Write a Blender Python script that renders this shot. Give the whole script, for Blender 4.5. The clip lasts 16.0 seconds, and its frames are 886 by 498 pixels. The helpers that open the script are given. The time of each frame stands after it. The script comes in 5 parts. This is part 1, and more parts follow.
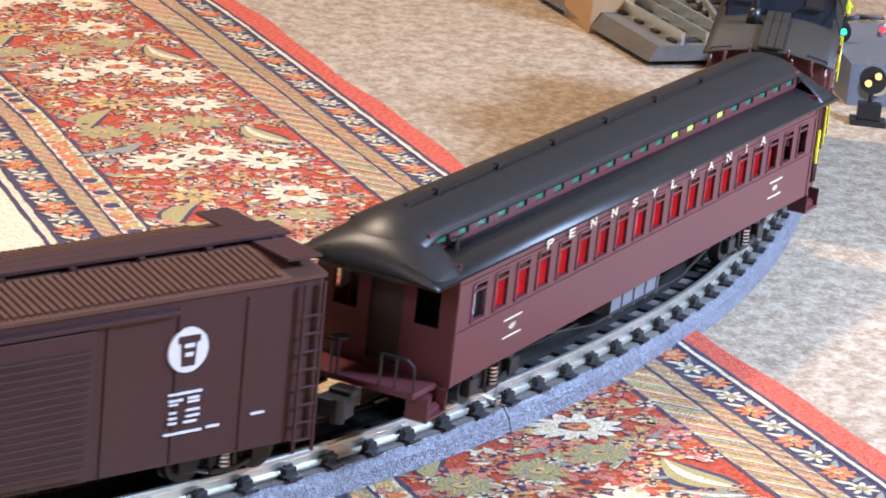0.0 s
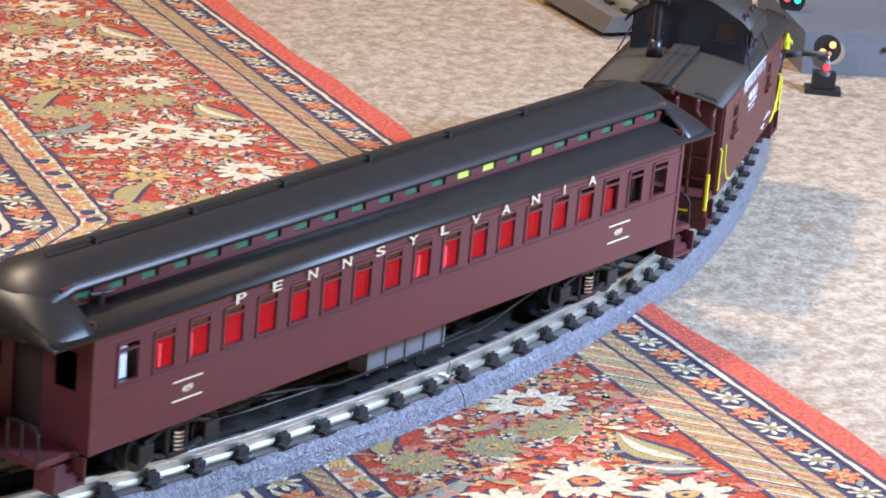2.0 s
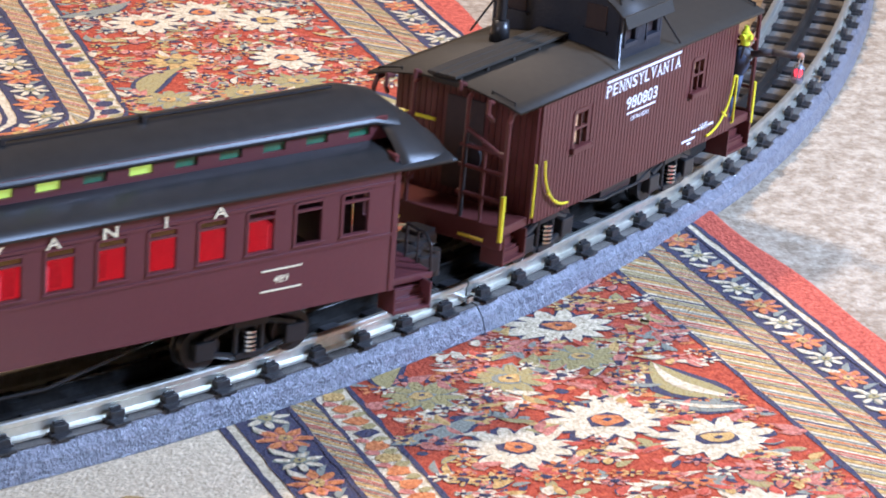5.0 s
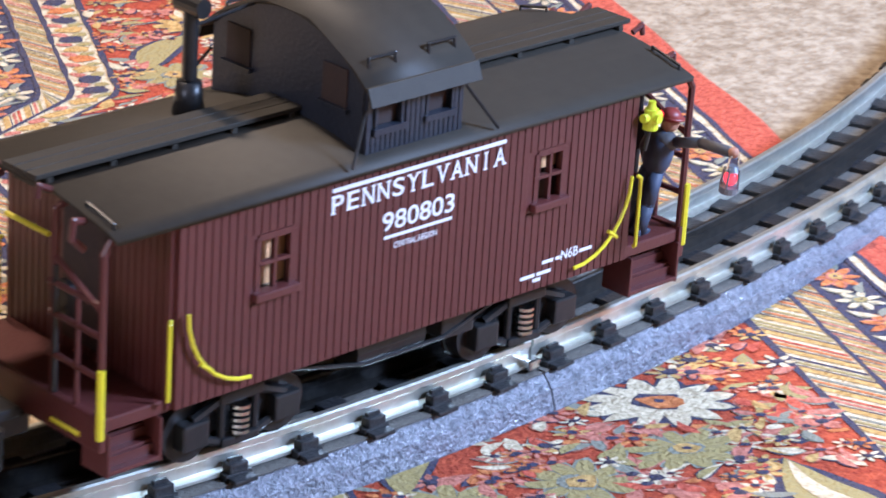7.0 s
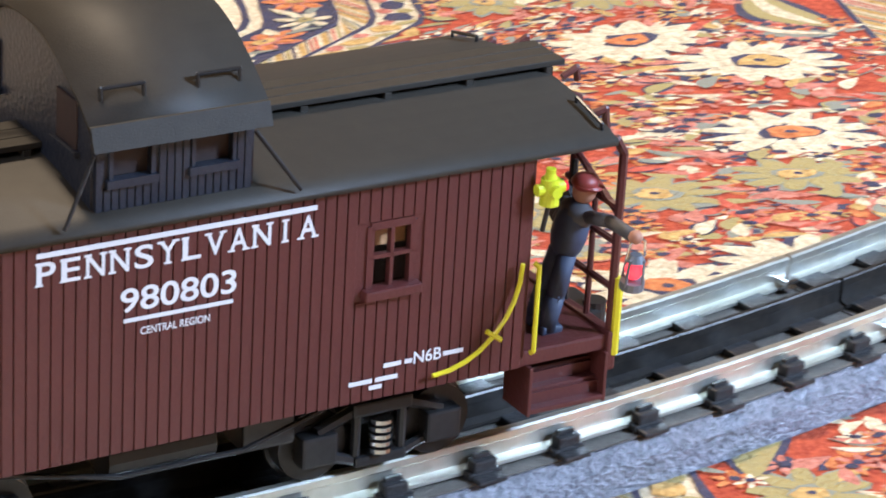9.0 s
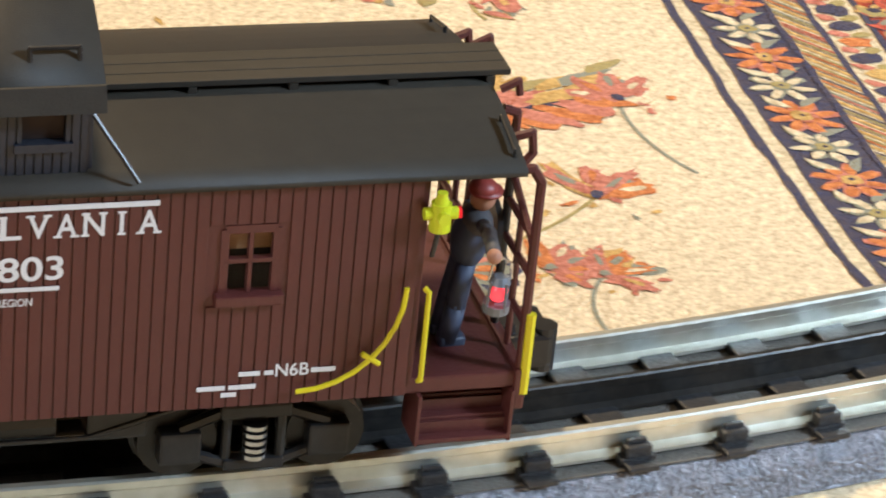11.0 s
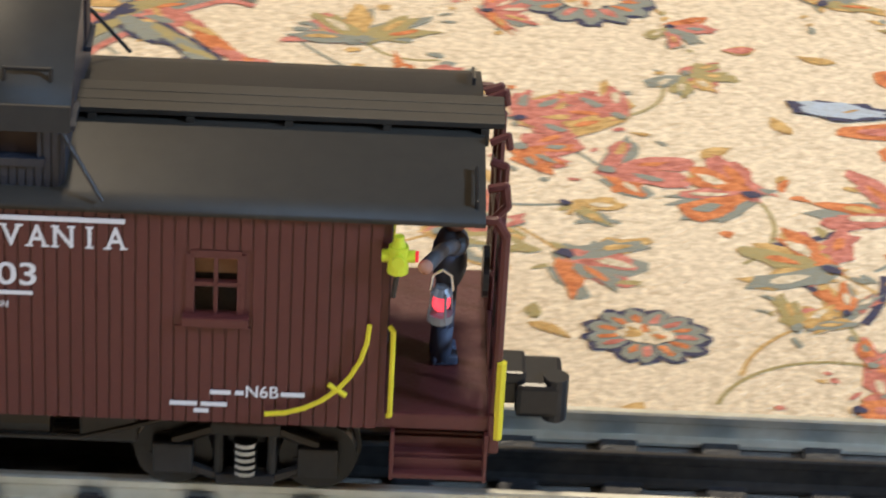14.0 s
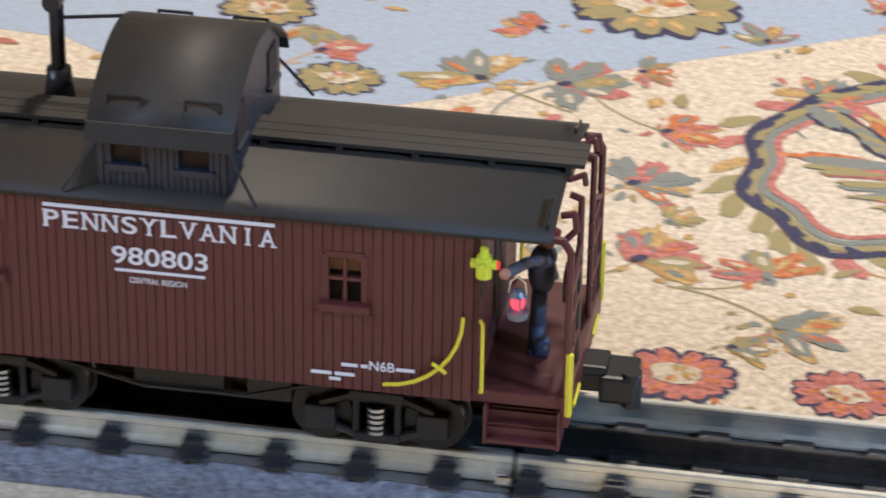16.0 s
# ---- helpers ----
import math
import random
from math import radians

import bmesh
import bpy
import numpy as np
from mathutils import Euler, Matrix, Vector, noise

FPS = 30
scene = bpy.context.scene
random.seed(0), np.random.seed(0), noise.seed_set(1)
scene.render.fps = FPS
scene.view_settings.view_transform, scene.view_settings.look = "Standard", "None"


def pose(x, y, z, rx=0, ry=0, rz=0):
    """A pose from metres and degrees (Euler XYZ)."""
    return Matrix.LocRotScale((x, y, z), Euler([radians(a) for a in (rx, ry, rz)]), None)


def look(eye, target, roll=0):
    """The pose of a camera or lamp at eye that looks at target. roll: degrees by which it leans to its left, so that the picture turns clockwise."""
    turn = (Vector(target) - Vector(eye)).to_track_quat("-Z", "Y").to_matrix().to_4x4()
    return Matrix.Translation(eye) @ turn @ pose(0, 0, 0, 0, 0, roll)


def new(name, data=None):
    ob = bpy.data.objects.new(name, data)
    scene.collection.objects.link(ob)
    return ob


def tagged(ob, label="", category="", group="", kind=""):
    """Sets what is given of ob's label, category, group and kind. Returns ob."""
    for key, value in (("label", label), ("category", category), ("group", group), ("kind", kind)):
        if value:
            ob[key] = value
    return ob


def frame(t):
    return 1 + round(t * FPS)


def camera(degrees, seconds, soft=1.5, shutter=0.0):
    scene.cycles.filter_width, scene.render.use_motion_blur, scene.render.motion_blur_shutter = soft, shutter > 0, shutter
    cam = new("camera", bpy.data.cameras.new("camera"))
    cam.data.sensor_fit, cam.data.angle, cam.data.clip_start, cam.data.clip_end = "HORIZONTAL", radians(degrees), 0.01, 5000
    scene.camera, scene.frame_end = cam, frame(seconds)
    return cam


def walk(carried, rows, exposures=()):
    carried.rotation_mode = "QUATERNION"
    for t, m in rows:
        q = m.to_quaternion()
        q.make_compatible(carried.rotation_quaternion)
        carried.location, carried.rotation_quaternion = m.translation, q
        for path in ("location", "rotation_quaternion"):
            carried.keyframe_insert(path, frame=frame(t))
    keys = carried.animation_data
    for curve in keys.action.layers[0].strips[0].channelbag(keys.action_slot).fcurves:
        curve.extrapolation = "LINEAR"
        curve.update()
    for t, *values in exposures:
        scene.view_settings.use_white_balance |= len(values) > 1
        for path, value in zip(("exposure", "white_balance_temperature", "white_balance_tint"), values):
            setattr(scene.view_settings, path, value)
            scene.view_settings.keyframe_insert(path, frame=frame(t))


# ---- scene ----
EXPO = [(0, -0.02, 5600, 22), (3, -0.2, 5500, 22), (6, -0.2, 5350, 22), (8, -0.05, 5350, 20), (10.5, -0.25, 6400, 10), (13, -0.35, 5900, 10), (14, -0.3, 5500, 10), (16, -0.2, 5000, 14)]
cam = camera(15.64, 16.0, soft=1.8, shutter=0.5)
walk(cam, [
    (0, look((-0.7422, -1.0090, 0.4868), (-0.3516, -0.2467, 0.2108), 5.61)),
    (0.5, look((-0.7400, -1.0092, 0.4891), (-0.3472, -0.2481, 0.2126), 5.61)),
    (1, look((-0.7392, -1.0088, 0.4888), (-0.3427, -0.2500, 0.2112), 5.41)),
    (1.5, look((-0.7380, -1.0105, 0.4884), (-0.3397, -0.2534, 0.2088), 5.18)),
    (2, look((-0.7341, -1.0077, 0.4887), (-0.3360, -0.2519, 0.2056), 4.96)),
    (2.5, look((-0.7340, -1.0032, 0.4886), (-0.3353, -0.2488, 0.2023), 5.01)),
    (3, look((-0.7284, -1.0012, 0.4863), (-0.3322, -0.2467, 0.1968), 4.72)),
    (3.2, look((-0.7215, -0.9975, 0.4835), (-0.3281, -0.2420, 0.1928), 4.61)),
    (5.5, look((-0.5675, -0.8513, 0.4687), (-0.2350, -0.0855, 0.1326), 4.40)),
    (6, look((-0.5194, -0.7643, 0.4346), (-0.1961, 0.0041, 0.0953), 4.42)),
    (6.5, look((-0.4739, -0.7014, 0.4060), (-0.1691, 0.0738, 0.0650), 4.15)),
    (7, look((-0.4387, -0.6320, 0.3746), (-0.1507, 0.1484, 0.0313), 3.79)),
    (7.5, look((-0.4121, -0.5783, 0.3511), (-0.1467, 0.2077, 0.0022), 3.38)),
    (8, look((-0.4047, -0.5393, 0.3352), (-0.1576, 0.2499, -0.0200), 3.54)),
    (8.2, look((-0.4142, -0.5398, 0.3327), (-0.1652, 0.2497, -0.0203), 3.74)),
    (10.3, look((-0.4498, -0.5367, 0.3560), (-0.3032, 0.2522, -0.0516), 4.25)),
    (10.5, look((-0.4643, -0.5329, 0.3621), (-0.3158, 0.2501, -0.0561), 5.32)),
    (11, look((-0.4865, -0.5289, 0.3658), (-0.3469, 0.2502, -0.0626), 5.92)),
    (11.5, look((-0.5091, -0.5329, 0.3609), (-0.3797, 0.2504, -0.0630), 6.09)),
    (12, look((-0.5169, -0.5332, 0.3622), (-0.4408, 0.2547, -0.0661), 4.92)),
    (12.5, look((-0.5322, -0.5302, 0.3613), (-0.4804, 0.2562, -0.0732), 4.88)),
    (13, look((-0.5456, -0.5373, 0.3551), (-0.5217, 0.2570, -0.0675), 4.03)),
    (13.5, look((-0.5590, -0.5369, 0.3734), (-0.5746, 0.2492, -0.0647), 3.92)),
    (14, look((-0.5610, -0.5779, 0.3882), (-0.6268, 0.2080, -0.0455), 3.23)),
    (14.5, look((-0.5723, -0.6150, 0.4051), (-0.6716, 0.1684, -0.0267), 2.91)),
    (15, look((-0.5730, -0.6544, 0.4267), (-0.7164, 0.1235, -0.0026), 2.21)),
    (15.5, look((-0.5695, -0.6831, 0.4377), (-0.7555, 0.0886, 0.0136), 1.64)),
    (16, look((-0.5645, -0.7223, 0.4620), (-0.7906, 0.0389, 0.0384), 0.96)),
], exposures=EXPO)

# ---- the track's line and the train's way along it ----
JX, JY, HEAD = -0.1586, 0.1214, 0.4794
BENDS = ((0.0, -0.3620, 1.0259), (-0.3620, -9.0, -0.0414), (0.0, 0.26, 1.1475), (0.26, 9.0, 0.80))
ZR = 0.0185
TIMES = [0, 0.5, 1, 1.5, 2, 2.5, 3, 3.2, 5.5, 6, 6.5, 7, 7.5, 8, 8.2, 10.3, 10.5, 11, 11.5, 12, 12.5, 13, 13.5, 14, 14.5, 15, 15.5, 16]
PLACES = [0.4932, 0.4575, 0.4180, 0.3805, 0.3406, 0.3027, 0.2638, 0.2498, 0.0763, 0.0387, 0.0029, -0.0351, -0.0706, -0.1091, -0.1253, -0.2770, -0.2919, -0.3291, -0.3667, -0.4054, -0.4447, -0.4818, -0.5160, -0.5525, -0.5890, -0.6254, -0.6568, -0.6928]

# ---- light: warm lamp of the room, two unseen cool lamps added beside the track ----
world = bpy.data.worlds.new("room_dusk")
scene.world = world
world.use_nodes = True
wb = world.node_tree.nodes["Background"]
wb.inputs["Color"].default_value = (0.75, 0.85, 1.0, 1)
wb.inputs["Strength"].default_value = 0.12


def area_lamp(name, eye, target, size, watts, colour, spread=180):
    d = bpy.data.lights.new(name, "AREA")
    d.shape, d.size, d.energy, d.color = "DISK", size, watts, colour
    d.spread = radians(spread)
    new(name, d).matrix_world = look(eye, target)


area_lamp("ceiling_lamp_warm", (-0.7, 1.2, 2.2), (-0.35, 0.35, 0), 0.25, 66, (1.0, 0.76, 0.47))
# Unseen cool lamp standing near the track, added for bluish light on the carpet.
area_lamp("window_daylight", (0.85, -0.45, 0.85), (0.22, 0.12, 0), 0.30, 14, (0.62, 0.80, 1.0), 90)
# Added fill, no visible source: brightens the car sides that face the camera.
area_lamp("camera_side_lamp", (-1.75, -0.95, 1.15), (-0.85, 0.1, 0), 0.5, 14, (0.92, 0.95, 1.0))


def col(*c):
    return (c[0], c[1], c[2], 1.0)


def mat(name, base, base2=None, rough=0.6, metal=0.0, scale=400.0, bump=0.0, bscale=None, mix=0.5, emit=None, es=0.0, big=None, spec=0.5):
    """A procedural surface: two colours mixed by fine and coarse noise, with relief."""
    m = bpy.data.materials.new(name)
    m.use_nodes = True
    nt = m.node_tree
    b = nt.nodes["Principled BSDF"]
    b.inputs["Roughness"].default_value = rough
    b.inputs["Metallic"].default_value = metal
    b.inputs["Specular IOR Level"].default_value = spec
    tc = nt.nodes.new("ShaderNodeTexCoord")
    n1 = nt.nodes.new("ShaderNodeTexNoise")
    n1.inputs["Scale"].default_value = scale
    n1.inputs["Detail"].default_value = 3
    nt.links.new(tc.outputs["Object"], n1.inputs["Vector"])
    n2 = nt.nodes.new("ShaderNodeTexNoise")
    n2.inputs["Scale"].default_value = big or scale / 12
    nt.links.new(tc.outputs["Object"], n2.inputs["Vector"])
    add = nt.nodes.new("ShaderNodeMath")
    add.operation = "ADD"
    nt.links.new(n1.outputs["Fac"], add.inputs[0])
    nt.links.new(n2.outputs["Fac"], add.inputs[1])
    mr = nt.nodes.new("ShaderNodeMapRange")
    mr.inputs["From Min"].default_value = 1.0 - mix * 0.5
    mr.inputs["From Max"].default_value = 1.0 + mix * 0.5
    nt.links.new(add.outputs[0], mr.inputs["Value"])
    mx = nt.nodes.new("ShaderNodeMix")
    mx.data_type = "RGBA"
    mx.inputs[6].default_value = col(*base)
    mx.inputs[7].default_value = col(*(base2 or [c * 0.8 for c in base]))
    nt.links.new(mr.outputs[0], mx.inputs[0])
    nt.links.new(mx.outputs[2], b.inputs["Base Color"])
    if bump:
        n3 = nt.nodes.new("ShaderNodeTexNoise")
        n3.inputs["Scale"].default_value = bscale or scale
        n3.inputs["Detail"].default_value = 2
        nt.links.new(tc.outputs["Object"], n3.inputs["Vector"])
        bp = nt.nodes.new("ShaderNodeBump")
        bp.inputs["Strength"].default_value = bump
        bp.inputs["Distance"].default_value = 0.001
        nt.links.new(n3.outputs["Fac"], bp.inputs["Height"])
        nt.links.new(bp.outputs[0], b.inputs["Normal"])
    if emit:
        b.inputs["Emission Color"].default_value = col(*emit)
        b.inputs["Emission Strength"].default_value = es
    return m


def glass(name, tint=(0.9, 0.95, 0.95), rough=0.05):
    m = bpy.data.materials.new(name)
    m.use_nodes = True
    b = m.node_tree.nodes["Principled BSDF"]
    b.inputs["Base Color"].default_value = col(*tint)
    b.inputs["Transmission Weight"].default_value = 1.0
    b.inputs["Roughness"].default_value = rough
    b.inputs["IOR"].default_value = 1.1
    return m


M = {}
M["carpet"] = mat("carpet_loop", (0.29, 0.22, 0.145), (0.47, 0.385, 0.275), 0.95, scale=330, bump=1.0, bscale=380, mix=0.4, big=110, spec=0.1)
for nm, c1, c2 in (("red", (0.50, 0.105, 0.05), (0.36, 0.06, 0.035)), ("crimson", (0.60, 0.14, 0.085), (0.45, 0.085, 0.055)), ("cream", (0.74, 0.62, 0.42), (0.60, 0.47, 0.29)),
                   ("field", (0.80, 0.66, 0.45), (0.70, 0.54, 0.34)), ("navy", (0.055, 0.055, 0.095), (0.12, 0.10, 0.12)), ("olive", (0.36, 0.28, 0.11), (0.46, 0.37, 0.17)),
                   ("sage", (0.24, 0.24, 0.19), (0.34, 0.33, 0.25)), ("orange", (0.66, 0.25, 0.09), (0.52, 0.16, 0.06)), ("gold", (0.62, 0.40, 0.15), (0.50, 0.30, 0.10)), ("rose", (0.60, 0.24, 0.17), (0.48, 0.16, 0.11)), ("slate", (0.42, 0.46, 0.50), (0.52, 0.54, 0.55))):
    M[nm] = mat("wool_" + nm, [c * 1.12 for c in c1], [c * 0.80 for c in c2], 0.95, scale=620, bump=1.0, bscale=700, mix=0.55, big=330, spec=0.08)
M["roadbed"] = mat("roadbed_plastic", (0.075, 0.08, 0.10), (0.25, 0.26, 0.30), 0.28, scale=1000, bump=1.0, bscale=1000, mix=0.5, spec=0.9, big=400)
M["bedtop"] = mat("roadbed_top_plastic", (0.11, 0.10, 0.085), (0.15, 0.135, 0.115), 0.7, scale=1200, bump=0.6, bscale=1100)
M["tie"] = mat("tie_black_plastic", (0.018, 0.018, 0.02), (0.035, 0.034, 0.034), 0.42, scale=800, bump=0.3)
M["rail"] = mat("rail_tinplate", (0.86, 0.86, 0.78), (0.70, 0.70, 0.60), 0.34, 0.85, scale=300, bump=0.08)
M["third"] = mat("blackened_rail", (0.022, 0.021, 0.02), (0.05, 0.045, 0.04), 0.4, 0.5, scale=400)
M["steel"] = mat("bright_steel", (0.8, 0.8, 0.8), (0.6, 0.6, 0.6), 0.2, 1.0)
M["maroon"] = mat("tuscan_red_paint", (0.115, 0.030, 0.026), (0.090, 0.024, 0.022), 0.42, scale=900, bump=0.12, mix=0.9, big=30)
M["coachred"] = mat("coach_maroon_paint", (0.125, 0.036, 0.040), (0.105, 0.030, 0.034), 0.36, scale=900, bump=0.06, mix=0.9, big=30)
M["boxbrown"] = mat("boxcar_brown_paint", (0.060, 0.024, 0.024), (0.048, 0.020, 0.021), 0.45, scale=900, bump=0.1, mix=0.9, big=30)
M["boxroof"] = mat("boxcar_roof_brown", (0.12, 0.055, 0.036), (0.095, 0.045, 0.03), 0.5, scale=900, bump=0.15, mix=0.9)
M["roof"] = mat("roof_black_paint", (0.032, 0.027, 0.021), (0.044, 0.038, 0.029), 0.56, scale=3000, bump=0.10, mix=0.8, spec=0.35)
M["coachroof"] = mat("coach_roof_black", (0.020, 0.019, 0.018), (0.028, 0.026, 0.024), 0.40, scale=3000, bump=0.04, spec=0.4)
M["cupola"] = mat("cupola_blue_black", (0.020, 0.024, 0.036), (0.030, 0.034, 0.046), 0.42, scale=900, bump=0.2)
M["black"] = mat("black_plastic", (0.014, 0.014, 0.015), (0.024, 0.023, 0.023), 0.35, scale=600)
M["dark"] = mat("underframe_black", (0.010, 0.010, 0.010), (0.018, 0.017, 0.016), 0.5)
M["white"] = mat("white_lettering", (0.80, 0.80, 0.82), (0.74, 0.74, 0.76), 0.5, mix=0.9)
M["goldpaint"] = mat("gold_lettering", (0.85, 0.78, 0.55), (0.78, 0.70, 0.46), 0.45, mix=0.9)
M["yellow"] = mat("safety_yellow", (0.80, 0.70, 0.02), (0.72, 0.60, 0.02), 0.35, mix=0.9)
M["lime"] = mat("lime_yellow_lamp", (0.72, 0.78, 0.03), (0.65, 0.70, 0.02), 0.35, mix=0.9)
M["redlens"] = mat("red_lens", (0.7, 0.02, 0.02), None, 0.2, emit=(1.0, 0.03, 0.05), es=0.6)
M["redlamp"] = mat("lit_red_lantern", (0.8, 0.05, 0.05), None, 0.2, emit=(1.0, 0.06, 0.08), es=1.6)
M["greenlamp"] = mat("lit_green_lens", (0.1, 0.8, 0.3), None, 0.2, emit=(0.05, 1.0, 0.35), es=1.6)
M["amberlamp"] = mat("lit_amber_lens", (0.9, 0.6, 0.2), None, 0.2, emit=(1.0, 0.50, 0.10), es=1.6)
# Emission in the red itself replaces lamplight on seats and lining.
M["redglow"] = mat("lit_red_interior", (0.75, 0.05, 0.06), (0.65, 0.03, 0.04), 0.7, emit=(0.85, 0.03, 0.04), es=0.35)
M["warmstrip"] = mat("lit_warm_strip", (0.9, 0.75, 0.5), None, 0.6, emit=(1.0, 0.75, 0.4), es=1.0)
M["greenglass"] = mat("green_clerestory_glass", (0.035, 0.15, 0.085), (0.05, 0.20, 0.11), 0.15)
M["glowglass"] = mat("lit_green_clerestory_glass", (0.4, 0.6, 0.1), None, 0.15, emit=(0.65, 0.85, 0.12), es=0.6)
M["warmrack"] = mat("brass_rack", (0.6, 0.45, 0.2), (0.5, 0.36, 0.15), 0.35, 0.6)
M["curtain"] = mat("white_curtain", (0.75, 0.75, 0.85), (0.68, 0.68, 0.78), 0.7)
M["innerdark"] = mat("dark_interior", (0.035, 0.022, 0.02), (0.05, 0.03, 0.025), 0.7)
M["tanblind"] = mat("tan_blind", (0.55, 0.27, 0.12), (0.46, 0.22, 0.10), 0.6)
M["wood"] = mat("pine_block", (0.50, 0.30, 0.13), (0.42, 0.24, 0.10), 0.6, scale=60, mix=0.8, bump=0.2)
M["greybox"] = mat("grey_metal_housing", (0.16, 0.17, 0.19), (0.20, 0.21, 0.23), 0.4, 0.2, scale=200)
M["denim"] = mat("figure_paint", (0.06, 0.08, 0.14), (0.035, 0.045, 0.07), 0.6, scale=250, mix=0.5)
M["plaster"] = mat("wall_plaster", (0.55, 0.50, 0.42), (0.50, 0.45, 0.38), 0.9, scale=20)
M["ceil"] = mat("ceiling_plaster", (0.6, 0.58, 0.54), (0.55, 0.53, 0.5), 0.9, scale=20)
M["glass"] = glass("window_glass")


def part(name, bm, material, parent, label="", smooth=False):
    me = bpy.data.meshes.new(name)
    bm.to_mesh(me)
    bm.free()
    if smooth:
        for p in me.polygons:
            p.use_smooth = True
    for mm in (material if isinstance(material, (list, tuple)) else [material]):
        me.materials.append(mm)
    ob = new(name, me)
    if parent is not None:
        ob.parent = parent
    return tagged(ob, label)


def share(name, me, parent, m, label=""):
    ob = new(name, me)
    ob.parent = parent
    ob.matrix_basis = m
    return tagged(ob, label)


def thing(name, label, category, group="", kind=""):
    e = new(name)
    e.empty_display_size = 0.02
    return tagged(e, label, category, group, kind)


def box(bm, x0, x1, y0, y1, z0, z1, bevel=0.0, m=None):
    r = bmesh.ops.create_cube(bm, size=1.0)
    vs = r["verts"]
    for v in vs:
        v.co = Vector((x0 + (v.co.x + 0.5) * (x1 - x0), y0 + (v.co.y + 0.5) * (y1 - y0), z0 + (v.co.z + 0.5) * (z1 - z0)))
    if m is not None:
        bmesh.ops.transform(bm, matrix=m, verts=vs)
    if bevel:
        es = list({e for v in vs for e in v.link_edges})
        bmesh.ops.bevel(bm, geom=es, offset=bevel, segments=2, affect="EDGES", profile=0.6)
    return bm


def rod(bm, p, q, r, n=10, r2=None):
    p, q = Vector(p), Vector(q)
    d = q - p
    m = Matrix.Translation((p + q) / 2) @ d.to_track_quat("Z", "Y").to_matrix().to_4x4()
    bmesh.ops.create_cone(bm, cap_ends=True, segments=n, radius1=r, radius2=r if r2 is None else r2, depth=d.length, matrix=m)
    return bm


def tube(bm, pts, r, n=7):
    for a, b in zip(pts[:-1], pts[1:]):
        rod(bm, a, b, r, n)
    for a in pts[1:-1]:
        bmesh.ops.create_uvsphere(bm, u_segments=n, v_segments=5, radius=r * 1.02, matrix=Matrix.Translation(a))
    return bm


def ball(bm, c, r, sx=1, sy=1, sz=1, u=14, v=9):
    bmesh.ops.create_uvsphere(bm, u_segments=u, v_segments=v, radius=r, matrix=Matrix.Translation(c) @ Matrix.Diagonal((sx, sy, sz, 1)))
    return bm


def prism(bm, prof, x0, x1):
    """Profile of (y, z) points run along x."""
    a = [bm.verts.new((x0, y, z)) for y, z in prof]
    b = [bm.verts.new((x1, y, z)) for y, z in prof]
    n = len(prof)
    for i in range(n):
        bm.faces.new((a[i], b[i], b[(i + 1) % n], a[(i + 1) % n]))
    bm.faces.new(a)
    bm.faces.new(b[::-1])
    bmesh.ops.recalc_face_normals(bm, faces=bm.faces[:])
    return bm


def arch(hw, z0, rise, n=14, t=0.0012):
    """A shallow roof section: an upper arc and its underside."""
    up = [(-hw + 2 * hw * i / n, z0 + rise * (1 - (2 * i / n - 1) ** 2)) for i in range(n + 1)]
    return up + [(y, z - t) for y, z in reversed(up)]


def wall_holes(bm, x0, x1, z0, z1, holes, y0, y1):
    """A wall in the xz plane between y0 and y1 with rectangular openings cut right through."""
    xs = sorted({x0, x1, *[h[0] for h in holes], *[h[1] for h in holes]})
    zs = sorted({z0, z1, *[h[2] for h in holes], *[h[3] for h in holes]})
    for i in range(len(xs) - 1):
        for k in range(len(zs) - 1):
            cx, cz = (xs[i] + xs[i + 1]) / 2, (zs[k] + zs[k + 1]) / 2
            if not any(h[0] < cx < h[1] and h[2] < cz < h[3] for h in holes):
                box(bm, xs[i], xs[i + 1], y0, y1, zs[k], zs[k + 1])
    bmesh.ops.remove_doubles(bm, verts=bm.verts[:], dist=1e-6)
    seen = {}
    for f in bm.faces[:]:
        c = f.calc_center_median()
        seen.setdefault((round(c.x, 6), round(c.y, 6), round(c.z, 6)), []).append(f)
    bmesh.ops.delete(bm, geom=[f for fs in seen.values() if len(fs) > 1 for f in fs], context="FACES_ONLY")
    return bm


def lettering(name, word, height, width, material, parent, m, label=""):
    """Flat raised letters in the built-in font, fitted to a height and a width."""
    cu = bpy.data.curves.new(name, "FONT")
    cu.body, cu.size, cu.extrude, cu.align_x, cu.align_y = word, 1.0, 0.0, "CENTER", "CENTER"
    cu.offset = 0.015
    ob = bpy.data.objects.new(name, cu)
    scene.collection.objects.link(ob)
    bpy.context.view_layer.update()
    me = bpy.data.meshes.new_from_object(ob.evaluated_get(bpy.context.evaluated_depsgraph_get()))
    bpy.data.objects.remove(ob)
    bpy.data.curves.remove(cu)
    co = np.array([v.co[:] for v in me.vertices])
    lo, hi = co.min(0), co.max(0)
    for v in me.vertices:
        v.co.x = (v.co.x - (lo[0] + hi[0]) / 2) / (hi[0] - lo[0]) * width
        v.co.y = (v.co.y - (lo[1] + hi[1]) / 2) / (hi[1] - lo[1]) * height
    me.materials.clear()
    me.materials.append(material)
    ob = new(name, me)
    ob.parent = parent
    ob.matrix_basis = m
    return tagged(ob, label)


